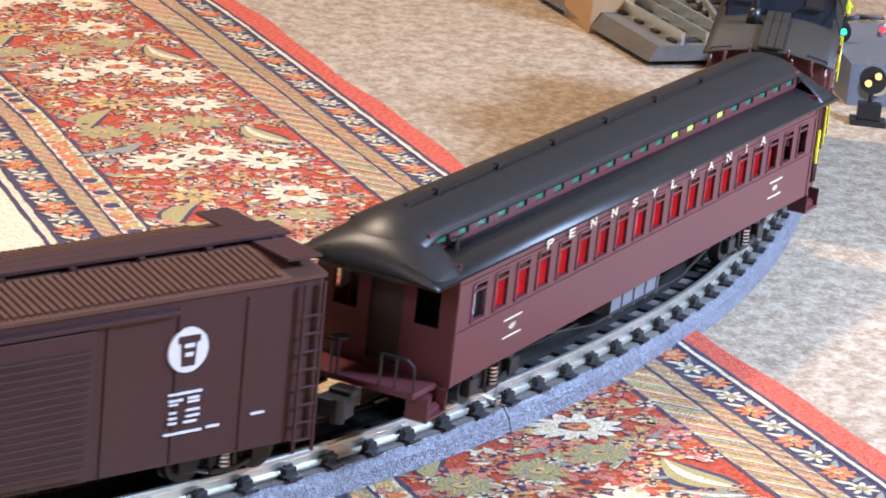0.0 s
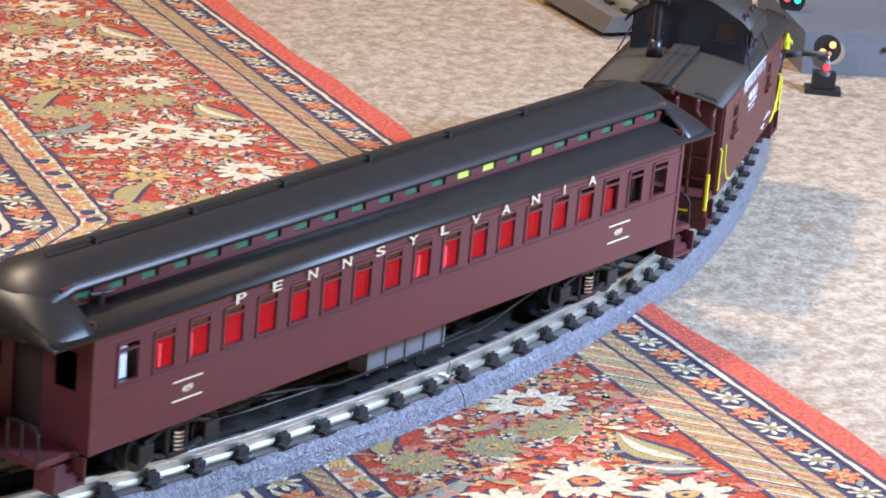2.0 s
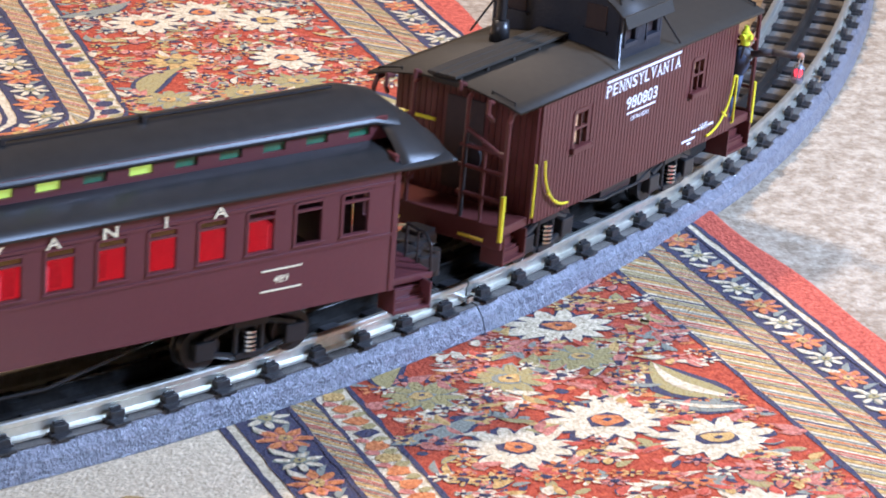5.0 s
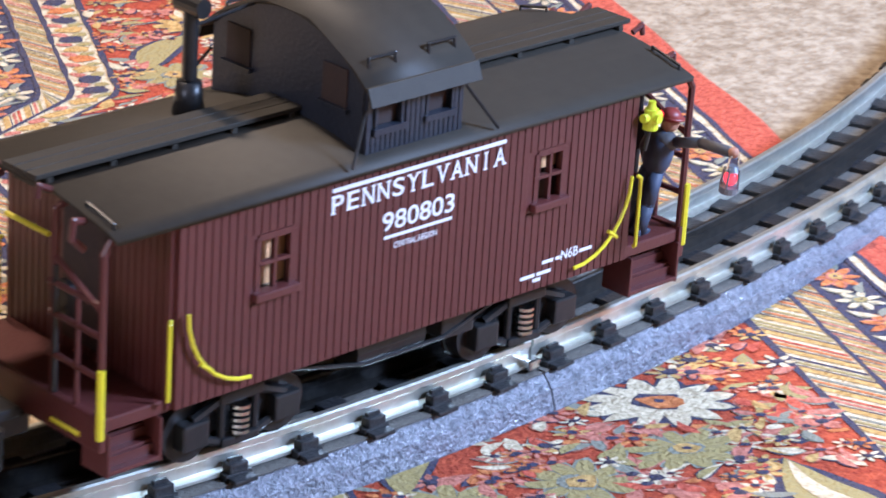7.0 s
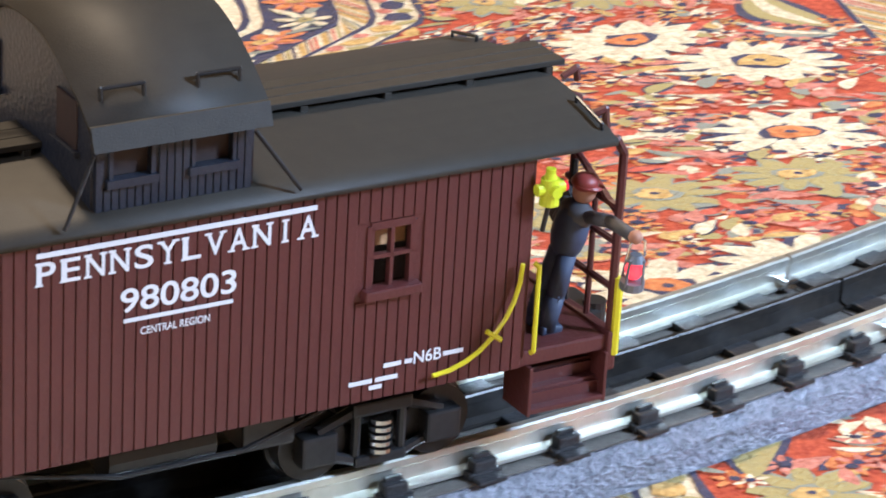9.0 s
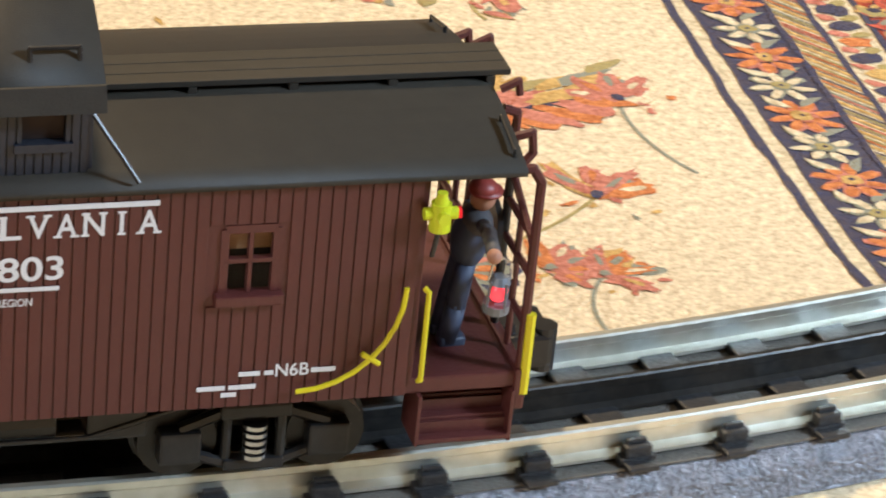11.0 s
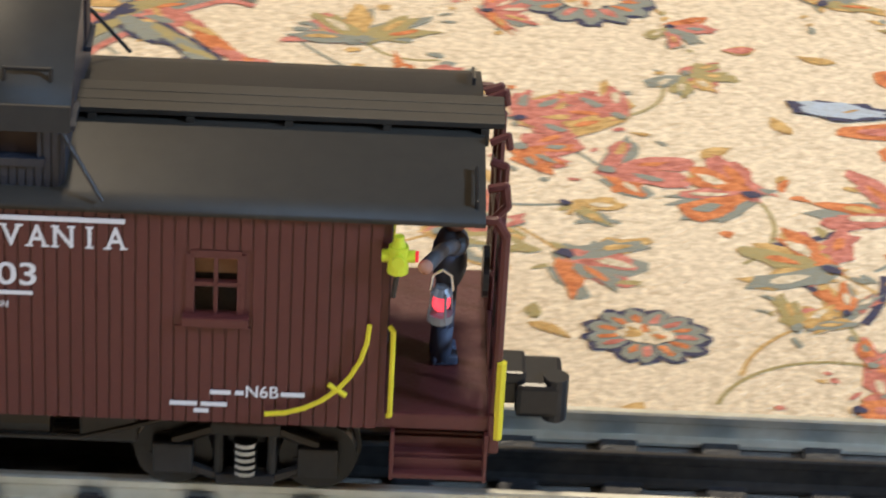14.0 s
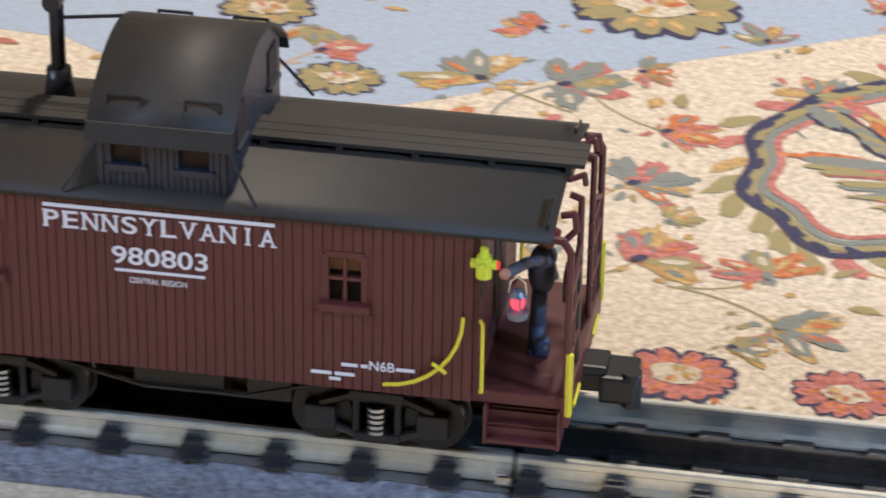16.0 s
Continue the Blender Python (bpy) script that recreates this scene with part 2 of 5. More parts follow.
SERIFS = {"P": ((0.13, 0), (0.13, 1)), "E": ((0.13, 0), (0.13, 1)), "N": ((0.10, 0), (0.10, 1), (0.90, 1)), "Y": ((0.50, 0), (0.10, 1), (0.90, 1)), "L": ((0.13, 0), (0.13, 1)),
          "V": ((0.10, 1), (0.90, 1)), "A": ((0.10, 0), (0.90, 0)), "I": ((0.50, 0), (0.50, 1))}


def roman(name, word, height, width, material, parent, m, label=""):
    """Letters with slab serifs, evenly spaced over a width, as one mesh."""
    n = len(word)
    pitch = width / n if n > 1 else width
    vs, fs = [], []
    for i, ch in enumerate(word):
        cx = (i - (n - 1) / 2) * pitch
        w = pitch * (0.15 if ch == "I" else 0.78) if n > 1 else width
        ob = lettering("glyph", ch, height, w, material, None, Matrix())
        k = len(vs)
        vs += [(v.co.x + cx, v.co.y, 0.0) for v in ob.data.vertices]
        fs += [tuple(k + j for j in p.vertices) for p in ob.data.polygons]
        me = ob.data
        bpy.data.objects.remove(ob)
        bpy.data.meshes.remove(me)
        for fx, top in SERIFS.get(ch, ()):
            x, y, hw, t = cx + (fx - 0.5) * w, (0.5 if top else -0.5) * height, 0.17 * height, 0.10 * height
            ya, yb = (y - t, y) if top else (y, y + t)
            k = len(vs)
            vs += [(x - hw, ya, 0.00004), (x + hw, ya, 0.00004), (x + hw, yb, 0.00004), (x - hw, yb, 0.00004)]
            fs.append((k, k + 1, k + 2, k + 3))
    me = bpy.data.meshes.new(name)
    me.from_pydata(vs, [], fs)
    me.materials.append(material)
    ob = new(name, me)
    ob.parent = parent
    ob.matrix_basis = m
    return tagged(ob, label)


def side(x, z, y):
    """The pose of a sign on the camera-side wall."""
    return pose(x, y, z, 90, 0, 0)


# ---- track line ----
def track(s):
    """Place and heading of the track's centre line at s metres from the curve's joint."""
    x, y, h = JX, JY, HEAD
    for a, b, k in BENDS:
        d = min(max(s, a), b) - a if b > a else max(min(s, a), b) - a
        if d:
            x, y, h = x + (math.sin(h + k * d) - math.sin(h)) / k, y + (math.cos(h) - math.cos(h + k * d)) / k, h + k * d
    return x, y, h


def sink(s):
    """How far the track sags where it leaves the rug for the carpet."""
    u = min(1.0, max(0.0, (s - 0.04) / 0.33))
    return -0.0080 * u * u * (3 - 2 * u)


def on_track(s, half):
    """Pose of a car whose two trucks stand half metres before and behind s."""
    a, b = track(s - half), track(s + half)
    za, zb = sink(s - half), sink(s + half)
    return pose((a[0] + b[0]) / 2, (a[1] + b[1]) / 2, ZR + (za + zb) / 2, 0, -math.degrees(math.atan2(zb - za, 2 * half)), math.degrees(math.atan2(b[1] - a[1], b[0] - a[0])))


def sweep(bm, prof, s0, s1, step=0.01):
    """Run a profile of (outward, z) points along the track."""
    n = max(2, int(abs(s1 - s0) / step) + 1)
    rings = []
    for i in range(n + 1):
        q = s0 + (s1 - s0) * i / n
        x, y, h = track(q)
        rings.append([bm.verts.new((x + o * math.sin(h), y - o * math.cos(h), z + sink(q))) for o, z in prof])
    m = len(prof)
    for a, b in zip(rings[:-1], rings[1:]):
        for i in range(m):
            bm.faces.new((a[i], b[i], b[(i + 1) % m], a[(i + 1) % m]))
    bm.faces.new(rings[0])
    bm.faces.new(rings[-1][::-1])
    bmesh.ops.recalc_face_normals(bm, faces=bm.faces[:])
    return bm


# ---- room, floor, light structure ----
def room():
    bm = bmesh.new()
    n = 60
    bmesh.ops.create_grid(bm, x_segments=n, y_segments=n, size=3.2)
    for v in bm.verts:
        v.co.z = -0.008
    tagged(part("floor", bm, M["carpet"], None), "beige loop-pile wall-to-wall carpet", "carpet", kind="structure")
    for nm, b in (("wall_north", (-3.3, 3.3, 3.2, 3.3)), ("wall_south", (-3.3, 3.3, -3.3, -3.2)), ("wall_east", (3.2, 3.3, -3.2, 3.2)), ("wall_west", (-3.3, -3.2, -3.2, 3.2))):
        tagged(part(nm, box(bmesh.new(), *b, -0.008, 2.4), M["plaster"], None), "plain painted room wall", "wall", kind="structure")
    tagged(part("ceiling", box(bmesh.new(), -3.3, 3.3, -3.3, 3.3, 2.4, 2.5), M["ceil"], None), "plain white plaster ceiling", "ceiling", kind="structure")


# ---- rug with its woven motifs ----
def lay(x, y):
    """Where a point of the woven pattern lies: shifted and bent to fit the camera's view."""
    y = 0.8334 * y + 0.0305
    outer = np.interp(y, (0.1, 0.2, 0.47, 0.62, 0.76), (0.020, 0.020, 0.024, 0.029, 0.033))
    inner = np.interp(y, (0.08, 0.13, 0.21, 0.30, 0.33, 0.37, 0.58), (0.012, 0.0, -0.010, -0.018, -0.016, 0.024, 0.040))
    u = min(1.0, max(0.0, (-0.07 - x) / 0.13))
    u = u * u * (3 - 2 * u)
    return x + float(outer * (1 - u) + inner * u), y


class Weave:
    """Collects flat motifs of the rug, colour by colour."""

    def __init__(self):
        self.v, self.f, self.n, self.woven = {}, {}, 0, True

    def poly(self, colour, pts, lift):
        v, f = self.v.setdefault((colour, lift), []), self.f.setdefault((colour, lift), [])
        k = len(v)
        self.n += 1
        z = 0.00012 * lift + 0.0000002 * (self.n % 500)
        v.extend((*(lay(x, y) if self.woven else (x, y)), z) for x, y in pts)
        f.append(tuple(range(k, k + len(pts))))

    def blob(self, colour, x, y, rx, ry, turn, lift, n=10, jag=0.26):
        c, s = math.cos(turn), math.sin(turn)
        pts = []
        for i in range(n):
            a = 2 * math.pi * i / n
            r = 1 + random.uniform(-jag, jag)
            u, w = rx * r * math.cos(a), ry * r * math.sin(a)
            pts.append((x + u * c - w * s, y + u * s + w * c))
        self.poly(colour, pts, lift)

    def daisy(self, x, y, r, petal, heart, petals=11, flat=0.8, edge="navy"):
        t0 = random.uniform(0, 6)
        for i in range(petals):
            a = t0 + 2 * math.pi * i / petals
            for cc, k, l in ((edge, 1.28, 2), (petal, 0.92, 3)):
                self.blob(cc, x + 0.62 * r * math.cos(a), y + 0.62 * r * flat * math.sin(a), 0.42 * r * (0.9 + 0.1 * k), 0.19 * r * k, math.atan2(math.sin(a) * flat, math.cos(a)), l, 8)
        self.blob(edge, x, y, 0.36 * r, 0.34 * r * flat, 0, 4, 10)
        self.blob(heart, x, y, 0.29 * r, 0.27 * r * flat, 0, 5, 10)
        self.blob("navy", x, y, 0.08 * r, 0.08 * r, 0, 6, 7)

    def leaf(self, x, y, length, width, turn, colour, edge="navy", vein=None, bend=0.25):
        def shape(k):
            pts = []
            for sgn in (1, -1):
                rng = range(0, 9) if sgn > 0 else range(8, -1, -1)
                for i in rng:
                    u = i / 8
                    w = sgn * width * k * math.sin(math.pi * u ** 0.8) * (0.5 + random.uniform(-0.03, 0.03)) + bend * length * math.sin(math.pi * u) * 0.4
                    p = ((u - 0.5) * length * (0.9 + 0.1 * k), w)
                    pts.append((x + p[0] * math.cos(turn) - p[1] * math.sin(turn), y + p[0] * math.sin(turn) + p[1] * math.cos(turn)))
            return pts
        self.poly(edge, shape(1.25), 2)
        self.poly(colour, shape(0.9), 3)
        if vein:
            self.poly(vein, shape(0.3), 4)

    def vine(self, pts, w, colour, lift=1):
        for a, b in zip(pts[:-1], pts[1:]):
            dx, dy = b[0] - a[0], b[1] - a[1]
            d = math.hypot(dx, dy) or 1
            nx, ny = -dy / d * w / 2, dx / d * w / 2
            self.poly(colour, [(a[0] + nx, a[1] + ny), (a[0] - nx, a[1] - ny), (b[0] - nx, b[1] - ny), (b[0] + nx, b[1] + ny)], lift)

    def line(self, colour, x, w, y0, y1, lift=2):
        """A woven line along the rug with a slightly ragged edge."""
        n = int((y1 - y0) / 0.008)
        a = [(x + w / 2 + random.uniform(-0.0005, 0.0005), y0 + (y1 - y0) * i / n) for i in range(n + 1)]
        b = [(x - w / 2 + random.uniform(-0.0005, 0.0005), y0 + (y1 - y0) * i / n) for i in range(n + 1)]
        for i in range(n):
            self.poly(colour, [a[i], a[i + 1], b[i + 1], b[i]], lift)

    def finish(self, parent):
        for (colour, lift), v in self.v.items():
            me = bpy.data.meshes.new("weave")
            me.from_pydata(v, [], self.f[(colour, lift)])
            me.materials.append(M[colour])
            ob = new("weave", me)
            ob.parent = parent
            tagged(ob, "woven %s wool" % colour, kind="stuff")


def rug():
    random.seed(5)
    root = thing("rug", "Persian wool rug with red floral border and cream field", "rug")
    bands = (("edge_band", 0.0, -0.0185, "crimson"), ("pinstripe_band", -0.0185, -0.0235, "cream"), ("outer_flower_band", -0.0235, -0.042, "navy"), ("outer_rope_band", -0.042, -0.0735, "cream"),
             ("main_border", -0.0735, -0.213, "red"), ("inner_rope_band", -0.213, -0.240, "cream"), ("inner_flower_band", -0.240, -0.262, "navy"), ("inner_pinstripe_band", -0.262, -0.2685, "cream"), ("field", -0.2685, -2.2, "field"))
    y0, y1 = -1.6, 2.6
    for nm, a, b, c in bands:
        bm = bmesh.new()
        n = 260
        wob = (lambda y: 0.0015 * math.sin(23 * y) + 0.001 * math.sin(57 * y + 1)) if nm == "edge_band" else (lambda y: 0.0)
        prev = None
        for i in range(n + 1):
            y = y0 + (y1 - y0) * i / n
            ring = [bm.verts.new((*lay(x, y), z)) for x, z in ((a + wob(y), -0.0079), (a + wob(y) - 0.001, -0.001), (a + wob(y) - 0.003 if nm == "edge_band" else a, 0.0), (b, 0.0))] if nm == "edge_band" else [bm.verts.new((*lay(x, y), z)) for x, z in ((a, 0.0), (b, 0.0), (b, -0.0079), (a, -0.0079))]
            if prev:
                m = len(ring)
                for k in range(m if nm != "edge_band" else m - 1):
                    bm.faces.new((prev[k], ring[k], ring[(k + 1) % m], prev[(k + 1) % m]))
            prev = ring
        bmesh.ops.recalc_face_normals(bm, faces=bm.faces[:])
        part(nm, bm, M[c], root)
    w = Weave()
    ya, yb = -0.45, 1.15
    for x, wd, c in ((-0.0185, 0.0022, "navy"), (-0.0235, 0.0018, "navy"), (-0.042, 0.002, "navy"), (-0.0532, 0.0018, "navy"), (-0.0735, 0.0024, "navy"), (-0.213, 0.0024, "navy"), (-0.2286, 0.002, "navy"), (-0.240, 0.0018, "navy"), (-0.262, 0.0018, "navy"), (-0.2685, 0.0026, "navy")):
        w.line(c, x, wd, ya - 0.3, yb)
    # rope stripes: slanted bars
    for xa, xb, p in ((-0.043, -0.0525, 0.0105), (-0.0545, -0.072, 0.016), (-0.2295, -0.239, 0.0105)):
        y = ya - 0.3
        while y < yb:
            for dy, cc, t in ((0.0, "gold", 0.26), (0.30, "navy", 0.05), (0.45, random.choice(("orange", "rose", "olive")), 0.14), (0.68, random.choice(("olive", "sage", "navy", "crimson")), 0.12)):
                w.poly(cc, [(xa, y + dy * p), (xb, y + dy * p + p * 1.2), (xb, y + (dy + t) * p + p * 1.2), (xa, y + (dy + t) * p)], 1)
            y += p
    y = ya - 0.3
    while y < yb:
        w.blob(random.choice(("navy", "orange", "gold")), -0.2208, y, 0.0048, 0.0042, 0.4, 2)
        w.blob("olive", -0.2175, y + 0.006, 0.003, 0.0022, 0.6, 2)
        w.blob("rose", -0.2245, y + 0.006, 0.003, 0.0022, -0.6, 2)
        y += 0.0125
    # small flower bands
    for xm, hw in ((-0.0328, 0.0082), (-0.251, 0.0098)):
        k = 0
        y = ya - 0.3
        while y < yb:
            if k % 2:
                w.daisy(xm + random.uniform(-0.001, 0.001), y, hw * 1.02, "orange", "gold", 8, 1.25, "rose")
            else:
                w.daisy(xm + random.uniform(-0.001, 0.001), y, hw * 0.92, "cream", "olive", 7, 1.1, "sage")
            w.leaf(xm + hw * 0.5, y + 0.0105, 0.011, 0.0035, random.uniform(0.5, 1.2), "sage", "navy")
            w.leaf(xm - hw * 0.5, y + 0.0105, 0.011, 0.0035, random.uniform(1.9, 2.6), "cream", "sage")
            y += 0.0215
            k += 1
    # main border: repeated sprays of daisies, saz leaves and small fillers
    spots = []
    y = -0.46
    k = 0
    while y < 1.15:
        for dx, dy, r, pc, hc, n in ((-0.107, 0.029, 0.021, "cream", "gold", 12), (-0.172, 0.036, 0.020, "cream", "orange", 12), (-0.138, 0.052, 0.021, "cream", "orange", 13), (-0.190, 0.098, 0.015, "olive", "gold", 10), (-0.155, 0.105, 0.015, "olive", "gold", 10),
                                     (-0.122, 0.118, 0.015, "olive", "gold", 10), (-0.118, 0.158, 0.019, "cream", "orange", 12), (-0.172, 0.165, 0.016, "gold", "olive", 10)):
            x_, y_ = dx + random.uniform(-0.003, 0.003), y + dy + random.uniform(-0.003, 0.003)
            w.daisy(x_, y_, r, pc, hc, n, random.uniform(0.85, 1.05), "navy" if pc != "olive" else "sage")
            spots.append((x_, y_, r))
        w.leaf(-0.092, y + 0.085, 0.050, 0.020, 1.9, "olive", "navy", "cream", 0.35)
        w.leaf(-0.186, y + 0.130, 0.055, 0.014, 1.0, "olive", "navy", None, 0.3)
        w.leaf(-0.195, y + 0.066, 0.05, 0.012, 0.5, "sage", "navy", None, -0.3)
        w.leaf(-0.098, y + 0.062, 0.034, 0.012, 2.6, "sage", "navy", "cream", 0.3)
        spots += [(-0.092, y + 0.085, 0.02), (-0.186, y + 0.13, 0.016)]
        y += 0.196
        k += 1
    made = 0
    for _ in range(9000):
        x_, y_ = random.uniform(-0.210, -0.0765), random.uniform(ya, yb)
        if any((x_ - a) ** 2 + (y_ - b) ** 2 < (c * 0.9) ** 2 for a, b, c in spots):
            continue
        made += 1
        q = random.random()
        t = random.uniform(0, 3.14)
        if q < 0.45:
            w.leaf(x_, y_, random.uniform(0.007, 0.014), random.uniform(0.003, 0.005), t, random.choice(("sage", "rose", "olive", "cream", "rose", "gold", "crimson")), random.choice(("navy", "red", "sage", "rose")))
        elif q < 0.7:
            w.daisy(x_, y_, random.uniform(0.0035, 0.006), random.choice(("cream", "rose", "gold", "orange")), "navy", 6, 0.9, random.choice(("navy", "red")))
        else:
            w.blob(random.choice(("navy", "sage", "orange", "olive", "rose", "crimson", "cream")), x_, y_, random.uniform(0.002, 0.005), random.uniform(0.0012, 0.0025), t, 1, 7)
    # field: palmettes, curling sprays and leaves scattered on cream
    w.woven = False
    taken = []

    def palmette(x, y, r, petals=13, flat=0.8, body="sage", inner=("rose", "orange"), heart="gold"):
        taken.append((x, y, r * 1.3))
        for a in range(petals):
            g = 2 * math.pi * a / petals + random.uniform(-0.08, 0.08)
            px, py, tn = x + 0.70 * r * math.cos(g), y + 0.70 * r * flat * math.sin(g), math.atan2(flat * math.sin(g), math.cos(g))
            w.blob("navy", px, py, 0.36 * r, 0.24 * r, tn, 2, 14, 0.16)
            w.blob(body, px, py, 0.29 * r, 0.17 * r, tn, 3, 14, 0.20)
            w.blob(random.choice(inner), px - 0.07 * r * math.cos(g), py - 0.07 * r * flat * math.sin(g), 0.17 * r, 0.07 * r, tn, 4, 9, 0.3)
        w.blob("cream", x, y, 0.46 * r, 0.40 * r * flat, 0, 5, 16, 0.18)
        for a in range(7):
            g = random.uniform(0, 6.28)
            w.blob(random.choice((heart, "orange", "rose", heart)), x + 0.22 * r * math.cos(g), y + 0.18 * r * math.sin(g), 0.13 * r, 0.06 * r, g, 6, 8, 0.3)

    def spray(x, y, size, turn, colours, n=4, spread=0.7, edge=None):
        taken.append((x, y, size * 0.8))
        for a in range(n):
            g = turn + (a - (n - 1) / 2) * spread * random.uniform(0.8, 1.2)
            cc = random.choice(colours)
            d, ln, wd = size * random.uniform(0.36, 0.50), size * random.uniform(0.30, 0.46), size * random.uniform(0.11, 0.18)
            px, py = x + d * math.cos(g), y + d * math.sin(g)
            w.blob(edge or random.choice(("gold", "sage", "rose", cc)), px, py, ln * 1.12, wd * 1.3, g + random.uniform(-0.3, 0.3), 2, 13, 0.40)
            w.blob(cc, px, py, ln, wd, g, 3, 13, 0.42)
            w.blob(random.choice(("gold", "cream", "sage", "orange")), px + 0.15 * ln * math.cos(g), py + 0.15 * ln * math.sin(g), ln * 0.45, wd * 0.4, g, 4, 9, 0.3)
        for a in range(n * 2):
            g, d = random.uniform(0, 6.28), size * random.uniform(0.15, 0.95)
            w.blob(random.choice((*colours, "gold", "sage")), x + d * math.cos(g), y + d * math.sin(g), size * random.uniform(0.06, 0.14), size * random.uniform(0.03, 0.07), g + random.uniform(-0.8, 0.8), 2, 9, 0.4)
        w.blob(random.choice(("navy", "sage", "navy")), x, y, 0.11 * size, 0.08 * size, turn, 5, 8)

    def stem(x, y, length, turn, curl, colour, width=0.0016):
        p = [(x, y)]
        for j in range(12):
            turn += curl / 12
            p.append((p[-1][0] + length / 12 * math.cos(turn), p[-1][1] + length / 12 * math.sin(turn)))
        w.vine(p, width, colour)
        return p

    for x_, y_, r in ((-0.3977, 0.1581, 0.0225), (-0.4098, 0.1164, 0.0225), (-0.3703, 0.1263, 0.0190), (-0.5671, 0.0921, 0.0150), (-0.5955, 0.2832, 0.0200), (-0.7921, 0.3060, 0.0300), (-0.88, 0.2131, 0.0150), (-0.9224, 0.2600, 0.0170), (-0.7258, 0.0560, 0.0170), (-0.6781, 0.0600, 0.0150)):
        palmette(x_, y_, r, body="sage" if x_ > -0.6 else "olive" if y_ > 0.2 else "rose", inner=("rose", "orange") if y_ < 0.2 or x_ > -0.6 else ("olive", "gold"))
    # a red scroll above the three palmettes
    p = stem(-0.3690, 0.2440, 0.075, -1.75, 2.6, "navy", 0.0022)
    for j, (x_, y_) in enumerate(p[1:]):
        w.blob(random.choice(("rose", "orange", "gold")), x_ + 0.003, y_ + 0.005, 0.0080, 0.0030, 1.1 - 0.07 * j, 3, 13, 0.3)
        w.blob(random.choice(("gold", "sage", "olive")), x_ + 0.006, y_ + 0.014, 0.0070, 0.0022, 0.6, 3, 12, 0.3)
        w.blob(random.choice(("orange", "rose")), x_ + 0.001, y_ - 0.007, 0.0085, 0.0032, -0.8 + 0.05 * j, 3, 13, 0.3)
    taken.append((-0.355, 0.215, 0.035))
    # a flower of three slate lobes with orange petals
    for x_, y_, rx, ry, g in ((-0.503, 0.246, 0.012, 0.006, 2.6), (-0.474, 0.226, 0.013, 0.007, 1.2), (-0.508, 0.214, 0.015, 0.005, 0.1), (-0.500, 0.204, 0.012, 0.005, 0.4), (-0.478, 0.205, 0.011, 0.006, 1.9)):
        w.blob("orange", x_, y_, rx, ry, g, 2, 12, 0.15)
        w.blob("rose", x_, y_, rx * 0.6, ry * 0.5, g, 3, 9, 0.2)
    for x_, y_, rx, ry, g in ((-0.4910, 0.2398, 0.0115, 0.0085, 0.3), (-0.5212, 0.2243, 0.0135, 0.0050, 0.0), (-0.4884, 0.2103, 0.0110, 0.0070, -0.3)):
        w.blob("navy", x_, y_, rx * 1.12, ry * 1.15, g, 4, 22, 0.22)
        w.blob("slate", x_, y_, rx * 0.92, ry * 0.90, g, 5, 20, 0.20)
        w.blob("gold", x_ + 0.2 * rx, y_, rx * 0.28, ry * 0.12, g + 0.6, 6, 8, 0.4)
    taken.append((-0.497, 0.225, 0.035))
    # leaf sprays
    warm, cool, mixed = ("rose", "orange", "rose"), ("olive", "sage", "gold"), ("rose", "sage", "olive", "orange")
